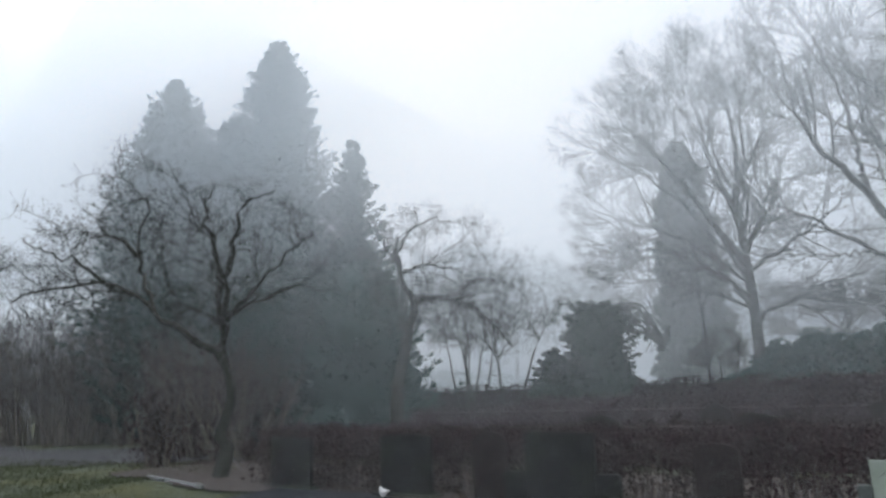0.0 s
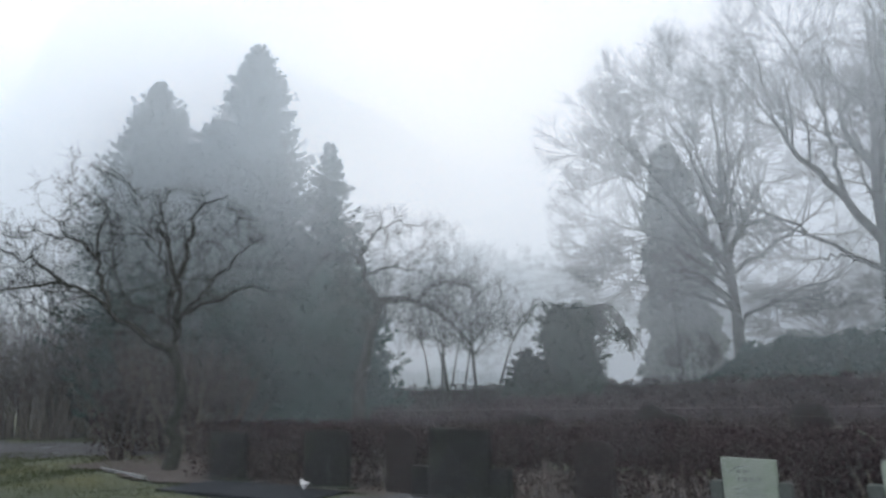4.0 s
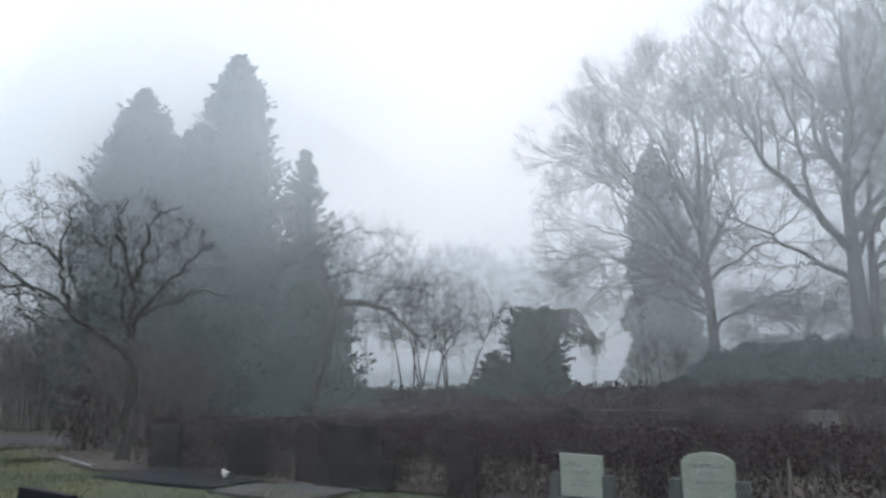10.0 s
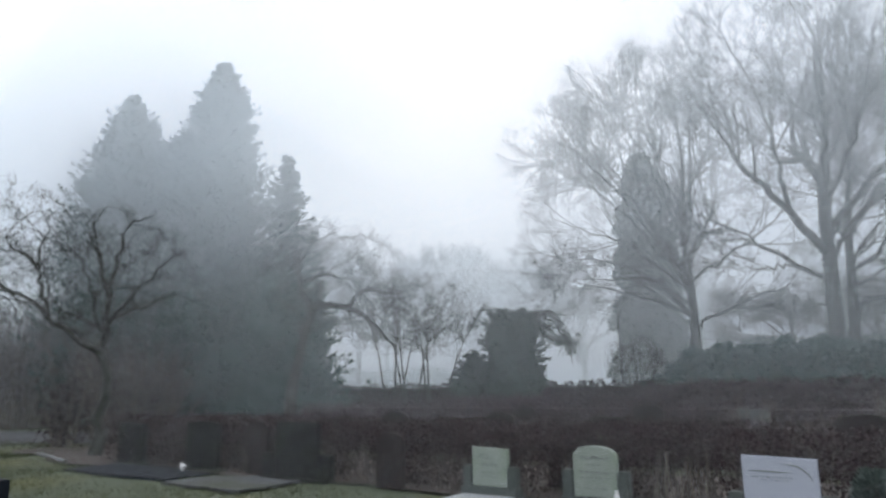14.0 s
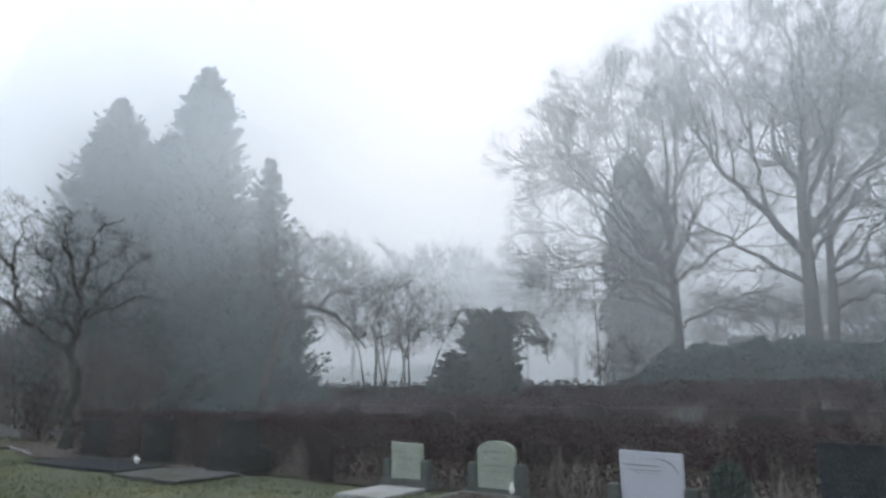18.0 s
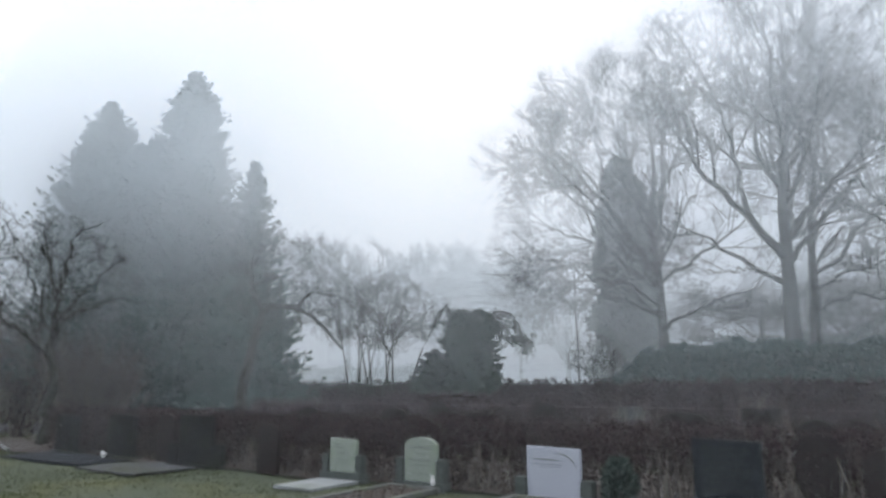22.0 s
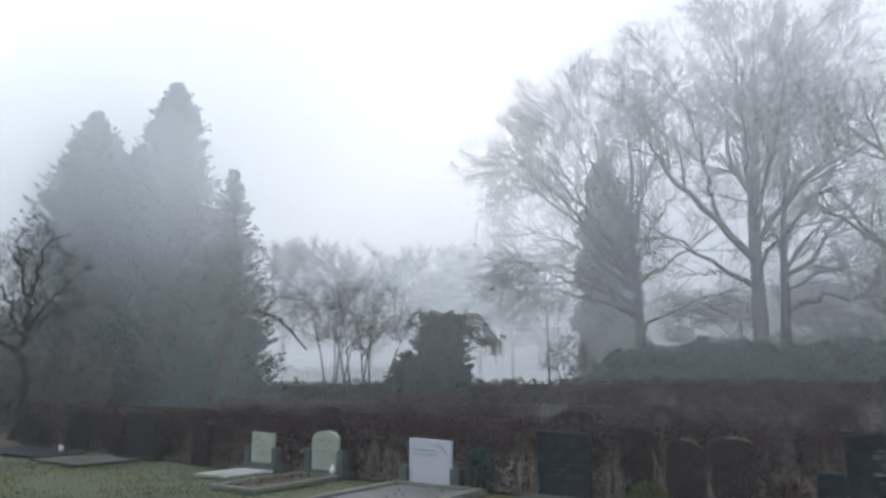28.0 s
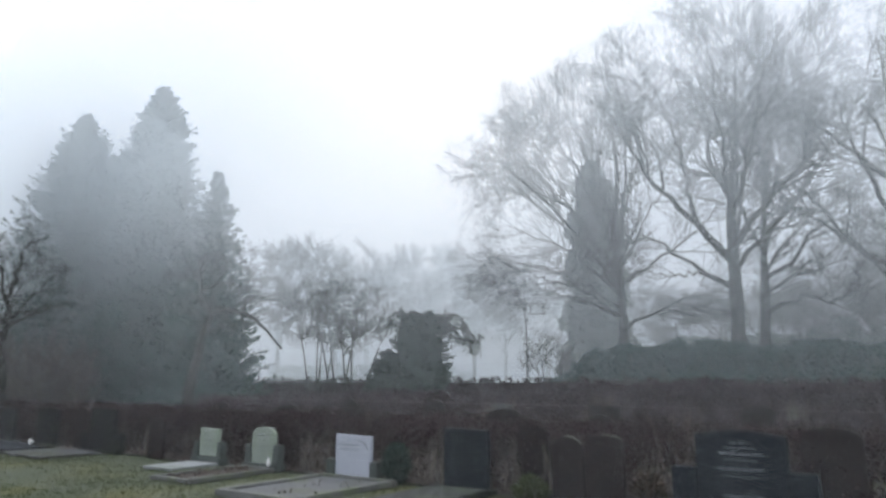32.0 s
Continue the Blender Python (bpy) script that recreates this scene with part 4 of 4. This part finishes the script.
# ---- thickets ----
def thicket(at, w, d, h, stems, label, lean=0.25, leaves=0):
    root = thing("bare_shrub", at, label, "shrub", "leafless shrubs by the path")
    a = rng.uniform(0, 2 * np.pi, stems)
    q = np.sqrt(rng.uniform(0, 1, stems))
    p = np.stack([np.cos(a) * q * w * 0.6, np.sin(a) * q * d * 0.6, np.zeros(stems)], -1)
    dd = np.stack([np.cos(a) * q * lean, np.sin(a) * q * lean, np.ones(stems)], -1)
    L = h * rng.uniform(0.6, 1.1, stems)
    pts = [p.copy()]
    for _ in range(7):
        dd = dd + rng.normal(size=dd.shape) * 0.09
        dd /= np.linalg.norm(dd, axis=1, keepdims=True)
        p = p + dd * (L / 7)[:, None]
        pts.append(p.copy())
    P = np.stack(pts, 1)
    R = np.linspace(1, 0.25, 8)[None] * rng.uniform(0.012, 0.035, stems)[:, None]
    Q = shoots(P, R, 5, (0.2, 1), (15, 50), (0.2, 0.4), 0.5, 0.12, 0.06, 4, least=0.006)
    Q2 = shoots(*Q, 2, (0.2, 1), (20, 60), (0.35, 0.7), 0.6, 0.15, 0.03, 2, least=0.006)
    part("stemwork", poly("stemwork", *tubes([(P, R)], 5), True), M_STEM, root)
    part("twigwork", poly("twigwork", *tubes([Q, Q2], 3)), M_TWIG, root)
    if leaves:
        C = P[rng.integers(0, stems, leaves), rng.integers(0, 8, leaves)] + rng.normal(size=(leaves, 3)) * 0.25
        C[:, 2] = np.abs(C[:, 2])
        part("foliage", poly("foliage", *sprays(C, rng.normal(size=C.shape), 0.09, 1, 0.8, 0.34)), M_BEECH, root)
    return root


SH = "tall leafless shrub with many upright stems"
for x, y, w, h, n in ((-24.0, 16.2, 1.6, 4.4, 110), (-27.0, 15.4, 1.8, 4.6, 130), (-30.0, 15.4, 1.9, 5.2, 130), (-33.0, 15.0, 2.0, 5.6, 130), (-36.5, 16.0, 2.4, 6.0, 120), (-31, 19, 2.4, 6.0, 110), (-27.5, 17.8, 2.0, 5.4, 110), (-35, 20, 2.6, 6.4, 110), (-41, 17, 2.6, 6.6, 110)):
    thicket((x, y, 0), w, w, h, int(n * 0.75), SH)
for x, y, w, h in ((-20.5, 16.0, 1.8, 3.9), (-18.0, 14.6, 1.7, 3.6), (-16.3, 13.2, 1.5, 3.2), (-13.8, 12.4, 1.4, 2.6)):
    thicket((x, y, 0), w, w, h, 70, "dense reddish shrub with clinging dead leaves", 0.35, 1900)
thicket((-14.9, 10.75, 0), 0.45, 0.45, 1.7, 46, "small upright brownish shrub beside the path", 0.12, 1100)


def stem_clump(at, w, h, n, label):
    """A few bare pale stems standing up through a hedge."""
    root = thing("bare_shrub", at, label, "shrub", "pale stems in the hedge rows")
    x, y, tall = rng.normal(0, w * 0.4, n), rng.normal(0, 0.1, n), h * rng.uniform(0.7, 1.05, n)
    lean = rng.normal(0, 0.12, n)
    P = np.stack([np.stack([x + lean * t ** 2 * tall, y, t * tall], -1) for t in (0, 0.35, 0.7, 1)], 1)
    R = np.array([[0.013, 0.012, 0.01, 0.005]]) * rng.uniform(0.6, 1.3, (n, 1))
    part("stemwork", poly("stemwork", *tubes([(P, R)], 4), True), M_PALESTEM, root)
    part("twigwork", poly("twigwork", *tubes([shoots(P, R, 3, (0.3, 1), (15, 45), (0.2, 0.4), 0.5, 0.1, 0.05, 3, least=0.004)], 3)), M_PALESTEM, root)


for x, y, w, h in ((2.4, 15.85, 0.9, 1.12), (4.1, 12.8, 0.5, 0.98), (6.2, 12.75, 0.6, 1.0), (8.0, 12.8, 0.5, 1.0), (0.4, 12.8, 0.4, 0.95), (5.0, 16.7, 0.7, 1.2), (9.2, 16.7, 0.7, 1.2)):
    stem_clump((x, y, 0), w, h, int(34 * w), "clump of pale bare stems standing in a hedge row")


# ---- graves ----
def bars(parent, rows, depth, material, unit=0.022):
    """Unreadable lettering as rows of small raised bars: (centre x, z, total width, height)."""
    for cx, cz, w, h in rows:
        x = -w / 2
        while x < w / 2:
            L = min(rng.uniform(1.5, 4.5) * unit, w / 2 - x)
            part("inscription", box((L * 0.86, 0.004, h), (cx + x + L / 2, -depth - 0.001, cz), 0), material, parent)
            x += L + unit * 0.5


def arch_outline(w, h, shoulder, kind="arch"):
    pts = [(-w / 2, 0), (w / 2, 0), (w / 2, shoulder)]
    if kind == "arch":
        pts += [(w / 2 * math.cos(a), shoulder + (h - shoulder) * math.sin(a)) for a in np.linspace(0.08, math.pi - 0.08, 15)]
    elif kind == "ogee":
        pts += [(w / 2 * 0.93, shoulder + 0.35 * (h - shoulder))] + [(w / 2 * 0.86 * math.cos(a), shoulder + (h - shoulder) * (0.35 + 0.65 * math.sin(a))) for a in np.linspace(0.15, math.pi - 0.15, 13)] + [(-w / 2 * 0.93, shoulder + 0.35 * (h - shoulder))]
    elif kind == "gable":
        pts += [(w * 0.12, h), (-w * 0.12, h)]
    elif kind == "slope":
        pts += [(w / 2, h - 0.03), (-w / 2, h)]
        return pts[:2] + [(w / 2, h - 0.02), (-w / 2, h)]
    pts.append((-w / 2, shoulder))
    return pts


def gravestone(at, w, h, d, label, material, kind="arch", shoulder=None, plinth=None, cheeks=None, text=(), ink=M_INK, turn=0, plinth_mat=M_GREEN, group="row of gravestones", rim=0.0):
    root = thing("gravestone", at, label, "gravestone", group, turn=turn)
    base = plinth[2] if plinth else 0
    up = part("headstone", outline([(x, z + base) for x, z in arch_outline(w, h, shoulder or h * 0.85, kind)], d), material, root)
    if plinth:
        part("plinth", box(plinth, (0, -d / 2, 0), 0.012), plinth_mat, root)
    if cheeks:
        cw, ch, cd = cheeks
        for s in (-1, 1):
            part("side_block", box((cw, cd, ch), (s * (w / 2 + cw / 2 + 0.002), -d / 2, base), 0.01), plinth_mat, root)
    # pale tube imitates light catching the edge of the stone's top
    if rim:
        a = np.linspace(0.5, 1.75, 12)
        P = np.stack([w / 2 * np.cos(a), np.full(12, -d * 0.5), (shoulder or h * 0.85) + (h - (shoulder or h * 0.85)) * np.sin(a) + base], -1)[None]
        part("rim", poly("rim", *tubes([(P, np.full((1, 12), rim))], 6), True), M_WHITE, root, "pale rim imitating a lit edge along the curved top")
    bars(up, [(x, z + base, tw, th) for x, z, tw, th in text], d, ink)
    return root


Y = 8.58
square = gravestone((0.28, Y, 0), 0.56, 0.52, 0.07, "pale square headstone with green algae between concrete blocks", M_WHITE, "slope", plinth=(0.86, 0.22, 0.15), cheeks=(0.13, 0.27, 0.14), text=((-0.05, 0.36, 0.16, 0.03), (0, 0.27, 0.26, 0.045), (0, 0.18, 0.34, 0.018), (0, 0.13, 0.3, 0.018)), ink=M_FAINT)
arched = gravestone((1.80, Y, 0), 0.58, 0.62, 0.08, "pale arched headstone with green algae between concrete blocks", M_WHITE, "ogee", 0.5, plinth=(0.9, 0.22, 0.12), cheeks=(0.14, 0.32, 0.15), text=((0, 0.46, 0.4, 0.03), (0, 0.38, 0.2, 0.02), (0, 0.28, 0.42, 0.035), (0, 0.22, 0.4, 0.015), (0, 0.1, 0.3, 0.015)), ink=M_FAINT)
white = gravestone((3.91, Y, 0), 0.76, 0.70, 0.06, "clean white slab headstone between dark blocks", M_BLUISH, "slope", plinth=None, cheeks=(0.16, 0.30, 0.16), text=((-0.08, 0.47, 0.42, 0.012), (-0.05, 0.44, 0.3, 0.008)), ink=M_FAINT)
gravestone((6.06, Y, 0), 0.74, 0.82, 0.09, "dark polished granite headstone with rows of lettering", M_DARK, "slope", plinth=(0.9, 0.26, 0.06), text=tuple((0.0, 0.7 - 0.075 * i, 0.5 - 0.05 * (i % 3), 0.022) for i in range(7)), ink=M_WORN, plinth_mat=M_WORN)
gravestone((6.95, 8.95, 0), 0.5, 0.95, 0.09, "brown granite headstone with a rounded top", M_BROWN, "arch", 0.8)
gravestone((7.6, Y + 0.05, 0), 0.44, 0.78, 0.08, "small brown headstone with rounded shoulder", M_BROWN, "arch", 0.62, plinth=(0.6, 0.2, 0.05), plinth_mat=M_WORN, rim=0.005)
gravestone((8.14, Y, 0), 0.5, 0.82, 0.09, "brown granite headstone with slightly arched top", M_BROWN, "arch", 0.74, plinth=(0.64, 0.22, 0.05), plinth_mat=M_WORN, rim=0.006)
gravestone((9.76, Y, 0), 0.98, 0.93, 0.10, "black granite headstone with silver lettering and gabled top", M_DARK, "gable", 0.88, plinth=(1.5, 0.24, 0.06), cheeks=(0.28, 0.5, 0.18), text=((0, 0.78, 0.24, 0.03), (0, 0.73, 0.36, 0.022), (0, 0.66, 0.48, 0.035), (0, 0.6, 0.36, 0.018), (0, 0.49, 0.5, 0.035), (0, 0.42, 0.42, 0.016), (0, 0.2, 0.42, 0.03)), ink=M_PALEINK, plinth_mat=M_DARK)
gravestone((10.65, Y + 0.25, 0), 0.62, 0.98, 0.09, "brown granite headstone with a shallow arched top", M_BROWN, "arch", 0.86, plinth=(0.8, 0.22, 0.06), plinth_mat=M_BROWN)
gravestone((12.2, Y, 0), 0.7, 0.9, 0.1, "dark granite headstone at the end of the row", M_DARK, "slope", plinth=(0.9, 0.24, 0.06), plinth_mat=M_WORN)
gravestone((-5.86, Y, 0), 0.9, 0.84, 0.1, "dark granite headstone with a pale worn top edge", M_MOSSY, "arch", 0.8, plinth=(1.1, 0.26, 0.08), text=((0, 0.6, 0.4, 0.025), (0, 0.52, 0.3, 0.02), (0, 0.44, 0.4, 0.02)), ink=M_WORN, plinth_mat=M_WORN)
gravestone((-4.5, Y + 0.1, 0), 0.52, 0.95, 0.09, "weathered brown headstone with rounded top", M_BROWN, "arch", 0.8)
gravestone((-3.42, Y, 0), 0.96, 0.90, 0.10, "wide weathered headstone with low side wings", M_MOSSY, "slope", plinth=(1.5, 0.26, 0.06), cheeks=(0.3, 0.38, 0.14), plinth_mat=M_MOSSY)
gravestone((-1.5, Y + 0.05, 0), 0.5, 0.82, 0.09, "brown headstone half hidden by the hedge", M_BROWN, "arch", 0.72)
gravestone((-8.4, Y + 0.2, 0), 0.9, 0.8, 0.1, "dark blackish headstone under the apple tree", M_MOSSY, "slope", plinth=(1.1, 0.24, 0.06), plinth_mat=M_WORN)
gravestone((1.12, 9.62, 0), 0.9, 0.93, 0.09, "rounded brown headstone with a pale rim in the hedge", M_BROWN, "arch", 0.55, group="stones in the hedge", rim=0.012)
gravestone((-1.98, 3.2, 0), 0.75, 0.7, 0.09, "low dark granite headstone alone on the grass", M_DARK, "slope", plinth=(0.9, 0.24, 0.04), plinth_mat=M_WORN, group="nearest grave row")
BACK = "stones of the rows behind"
gravestone((2.4, 16.1, 0), 0.6, 0.98, 0.1, "pale grey headstone seen through hedge twigs", M_SLAB, "slope", group=BACK)
for x, y, w, h, k in ((-1.6, 12.3, 0.7, 1.0, "arch"), (0.6, 12.3, 0.6, 0.95, "slope"), (4.6, 12.3, 0.8, 1.02, "arch"), (6.6, 12.3, 0.6, 0.95, "gable"), (-4.2, 12.3, 0.7, 1.0, "arch"), (0.2, 16.1, 0.7, 1.05, "arch"), (5.2, 16.1, 0.8, 1.0, "slope"), (-3.0, 16.1, 0.7, 1.05, "gable"), (8.6, 16.2, 0.7, 1.05, "arch")):
    gravestone((x, y, 0), w, h, 0.1, "dim brown headstone in a further row", M_BROWN, k, group=BACK)
for x, y, h in ((5.8, 37.4, 1.35), (1.9, 37.6, 1.2)):
    gravestone((x, y, 0), 0.9, h, 0.12, "pale distant headstone below dark shrubs", M_WHITE, "arch", group=BACK)


def ledger(at, w, d, h, label, material, name="grave_slab", turn=0, frame_w=0.0, fill=None, ragged=0.0):
    """A lying grave: a slab, or a kerb frame with a filling."""
    root = thing(name, at, label, "grave", "lying graves", turn=turn)
    if frame_w:
        for sx, sy, lx, ly in ((0, -d / 2 + frame_w / 2, w, frame_w), (0, d / 2 - frame_w / 2, w, frame_w), (-w / 2 + frame_w / 2, 0, frame_w, d - 2 * frame_w), (w / 2 - frame_w / 2, 0, frame_w, d - 2 * frame_w)):
            part("kerb", box((lx - 0.004, ly - 0.004, h), (sx, sy, 0), 0.012, 0.004), material, root)
        part("filling", box((w - 2 * frame_w, d - 2 * frame_w, h * 0.55), (0, 0, 0), 0.0), fill, root)
    elif ragged:
        k = 72
        a = np.arange(k) * 2 * np.pi / k
        r = np.minimum(w / 2 / np.maximum(np.abs(np.cos(a)), 1e-6), d / 2 / np.maximum(np.abs(np.sin(a)), 1e-6))
        r = r * (1 + ragged * (0.5 * np.sin(a * 7 + w) + 0.3 * np.sin(a * 17 + d)) + rng.normal(0, ragged * 0.3, k))
        bm = outline([(x, z) for x, z in zip(np.cos(a) * r, np.sin(a) * r)], h, 0.012)
        bm.transform(Matrix(((1, 0, 0, 0), (0, 0, 1, 0), (0, -1, 0, 0), (0, 0, 0, 1))))
        part("slab", bm, material, root)
    else:
        part("slab", box((w, d, h), (0, 0, 0), 0.015, 0.003), material, root)
    return root


ledger((0.28, 7.95, 0), 0.8, 1.05, 0.055, "pale wet slab lying before the square headstone, sky reflection in its colour", M_PALESLAB)
ledger((1.75, 7.55, 0), 0.95, 1.75, 0.075, "old kerbed grave with mossy edging and dry leaves", M_KERB, "kerbed_grave", frame_w=0.1, fill=M_SOIL)
ledger((4.15, 7.35, 0), 1.55, 2.1, 0.09, "wet pale grave slab with frosted edges before the white headstone", M_KERB, "kerbed_grave", frame_w=0.12, fill=M_SLAB)
ledger((-6.9, 7.95, 0), 3.2, 1.2, 0.05, "dark wet grave slab carrying a small white bird", M_DARK)
ledger((-4.15, 7.95, 0), 1.9, 1.6, 0.035, "old grey grave slab with crumbled mossy edges", M_OLD, ragged=0.05)
ledger((6.1, 7.6, 0), 0.9, 1.5, 0.1, "dark grave slab before the granite headstone", M_WORN)
ledger((9.8, 7.6, 0), 1.5, 1.6, 0.1, "dark polished grave slab", M_DARK)

def engraving(stone, lines, y):
    """Shallow curved motifs on a headstone's face."""
    for pts in lines:
        P = np.array([(x, y, z) for x, z in spline(pts, 14)])[None]
        r = 0.011 * np.sin(np.linspace(0.3, 2.9, 14))[None]
        part("engraved_motif", poly("engraved_motif", *tubes([(P, r)], 6), True), M_FAINT, stone)


engraving(white, [[(-0.33, 0.54), (-0.1, 0.535), (0.14, 0.53)], [(0.02, 0.62), (0.18, 0.60), (0.28, 0.53), (0.33, 0.44)]], -0.058)
engraving(square, [[(-0.22, 0.50), (-0.12, 0.57), (0.0, 0.585)]], -0.068)
engraving(arched, [[(-0.22, 0.60), (-0.1, 0.585), (0.0, 0.62), (0.1, 0.585), (0.22, 0.60)]], -0.078)

# vase and small plants
vase = thing("vase", (2.12, 8.36, 0.1), "small white vase at the foot of the arched headstone", "vase")
P = np.array([(0, 0, z) for z in (0, 0.03, 0.07, 0.1, 0.12, 0.14)])[None]
part("body", poly("body", *tubes([(P, np.array([[0.022, 0.034, 0.036, 0.022, 0.018, 0.024]]))], 14), True), M_DOVE, vase)


def plant(at, w, h, n, label, material, size, name="small_shrub"):
    root = thing(name, at, label, "plant")
    a, q, f = rng.uniform(0, 2 * np.pi, n), np.sqrt(rng.uniform(0, 1, n)), rng.uniform(0, 1, n)
    r = w * q * np.sin(np.pi * (0.15 + 0.75 * f))
    C = np.stack([np.cos(a) * r, np.sin(a) * r, f * h], -1)
    part("foliage", poly("foliage", *sprays(C, np.stack([np.cos(a), np.sin(a), np.full(n, 1.2)], -1), size, 3, 0.5, 0.14)), material, root)
    m = 9
    b = np.linspace(0, 2 * np.pi, m, endpoint=False)
    P = np.stack([spline([(0, 0, 0), (math.cos(t) * w * 0.3, math.sin(t) * w * 0.3, h * 0.5), (math.cos(t) * w * 0.6, math.sin(t) * w * 0.6, h * 0.85)], 6) for t in b])
    part("stemwork", poly("stemwork", *tubes([(P, np.tile(np.linspace(0.008, 0.003, 6), (m, 1)))], 4), True), M_HTWIG, root)


plant((4.78, 8.55, 0), 0.2, 0.55, 600, "small dark green shrub beside the white headstone", M_YEW, 0.1)
plant((8.72, 8.45, 0), 0.14, 0.36, 260, "tuft of yellowish winter grass beside a brown headstone", M_LITTER, 0.16, "grass_tuft")
plant((7.25, 8.2, 0), 0.22, 0.3, 420, "low green plant on a grave", M_BLADE, 0.09, "grave_plant")

# bird figure
def bird(at):
    root = thing("bird_figure", at, "small white glazed bird figure on a dark slab", "figurine")
    bm = bmesh.new()
    for c, s in (((0, 0, 0.1), (0.1, 0.07, 0.07)), ((-0.07, 0, 0.17), (0.045, 0.04, 0.045)), ((0.1, 0, 0.13), (0.08, 0.045, 0.022)), ((0.0, 0, 0.03), (0.06, 0.05, 0.035))):
        bmesh.ops.create_uvsphere(bm, u_segments=12, v_segments=8, radius=1, matrix=Matrix.LocRotScale(Vector(c) * 0.68, None, Vector(s) * 0.68))
    part("body", bm, M_DOVE, root)


bird((-6.12, 8.3, 0.05))

kerb = thing("edging", (-11.4, 8.62, 0), "pale stone edging along the planting bed", "edging", turn=-15.5)
for i in range(3):
    part("kerb_stone", box((0.9, 0.05, 0.07), (-0.93 + 0.93 * i, 0.01 * (i % 2), 0), 0.008, 0.004), M_PALESLAB, kerb)

# ---- low growth ----
def scatter(n, x0, x1, y0, y1):
    x, y = rng.uniform(x0, x1, n), rng.uniform(y0, y1, n)
    return np.stack([x, y, ground_height(x, y)], -1)


def grass(name, n, x0, x1, y0, y1, size):
    C = scatter(n, x0, x1, y0, y1)
    C = C[np.sin(C[:, 0] * 1.3) + np.sin(C[:, 1] * 2.1 + C[:, 0] * 0.6) + rng.normal(0, 0.8, len(C)) > -0.9]
    tagged(part(name, poly(name, *sprays(C, np.tile([0, 0, 1.0], (len(C), 1)), size * 1.15, 2, 0.5, 0.11)), M_BLADE), "short damp winter grass blades", "grass", kind="stuff")


grass("grass", 26000, -13, 9, 4.2, 8.4, 0.038)
grass("grass", 11000, -24, -12, 4, 11, 0.07)
C = np.concatenate([scatter(1700, -9, 13, 8.5, 9.4), scatter(260, 1.4, 2.1, 6.8, 8.3), scatter(40, 3.5, 4.8, 6.6, 8.2)])
C[:, 2] += 0.065
tagged(part("leaf_litter", poly("leaf_litter", *sprays(C, rng.normal(size=C.shape) * np.array([1, 1, 0.15]), 0.05, 1, 0.3, 0.35)), M_LITTER), "fallen brown leaves on soil and graves", "leaves", kind="stuff")


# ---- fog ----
def fog_threads(V, F):
    tagged(part("fog_threads", poly("fog_threads", V.reshape(-1, 3), F), M_MIST), "pale threads standing in for fog haze between the trees", "fog", "fog over the cemetery", "stuff")


def drift(a, b, share, pitch, slant, heights, amounts, fade=(0.0, 0.0)):
    """Fog haze put into shape from a to b: slanting flat pale threads, thin against their spacing, so that what lies
    behind stays visible.
    """
    a, b = np.array([*a, 0.0]), np.array([*b, 0.0])
    long = np.linalg.norm(b - a)
    way = (b - a) / long
    n = int(long / pitch)
    u = (np.arange(n) + rng.uniform(0.3, 0.7, n)) * pitch
    z = np.array(heights, float)
    at = u[:, None] + slant * (z - 3.0)[None]
    wide = pitch * share * 0.5 * np.array(amounts)[None] * np.ones((n, 1))
    for end, length in ((at, fade[0]), (long - at, fade[1])):
        if length:
            wide = wide * np.clip(end / length, 0, 1)
    k = len(z)
    V = np.stack([a + way * (at + s * wide)[..., None] + np.array([0, 0, 1.0]) * z[None, :, None] for s in (-1, 1)], 2)
    i = (np.arange(n) * 2 * k)[:, None] + np.arange(0, 2 * k - 2, 2)[None]
    fog_threads(V, np.stack([i, i + 1, i + 3, i + 2], -1).reshape(-1, 4))


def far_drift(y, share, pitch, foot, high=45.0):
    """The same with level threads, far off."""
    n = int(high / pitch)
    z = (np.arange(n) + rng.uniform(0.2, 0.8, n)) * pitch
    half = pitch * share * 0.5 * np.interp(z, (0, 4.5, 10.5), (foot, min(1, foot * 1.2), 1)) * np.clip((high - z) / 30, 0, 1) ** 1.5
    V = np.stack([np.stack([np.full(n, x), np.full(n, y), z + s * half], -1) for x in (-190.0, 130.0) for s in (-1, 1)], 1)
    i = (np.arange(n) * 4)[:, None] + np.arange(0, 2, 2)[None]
    fog_threads(V, np.stack([i, i + 2, i + 3, i + 1], -1).reshape(-1, 4))


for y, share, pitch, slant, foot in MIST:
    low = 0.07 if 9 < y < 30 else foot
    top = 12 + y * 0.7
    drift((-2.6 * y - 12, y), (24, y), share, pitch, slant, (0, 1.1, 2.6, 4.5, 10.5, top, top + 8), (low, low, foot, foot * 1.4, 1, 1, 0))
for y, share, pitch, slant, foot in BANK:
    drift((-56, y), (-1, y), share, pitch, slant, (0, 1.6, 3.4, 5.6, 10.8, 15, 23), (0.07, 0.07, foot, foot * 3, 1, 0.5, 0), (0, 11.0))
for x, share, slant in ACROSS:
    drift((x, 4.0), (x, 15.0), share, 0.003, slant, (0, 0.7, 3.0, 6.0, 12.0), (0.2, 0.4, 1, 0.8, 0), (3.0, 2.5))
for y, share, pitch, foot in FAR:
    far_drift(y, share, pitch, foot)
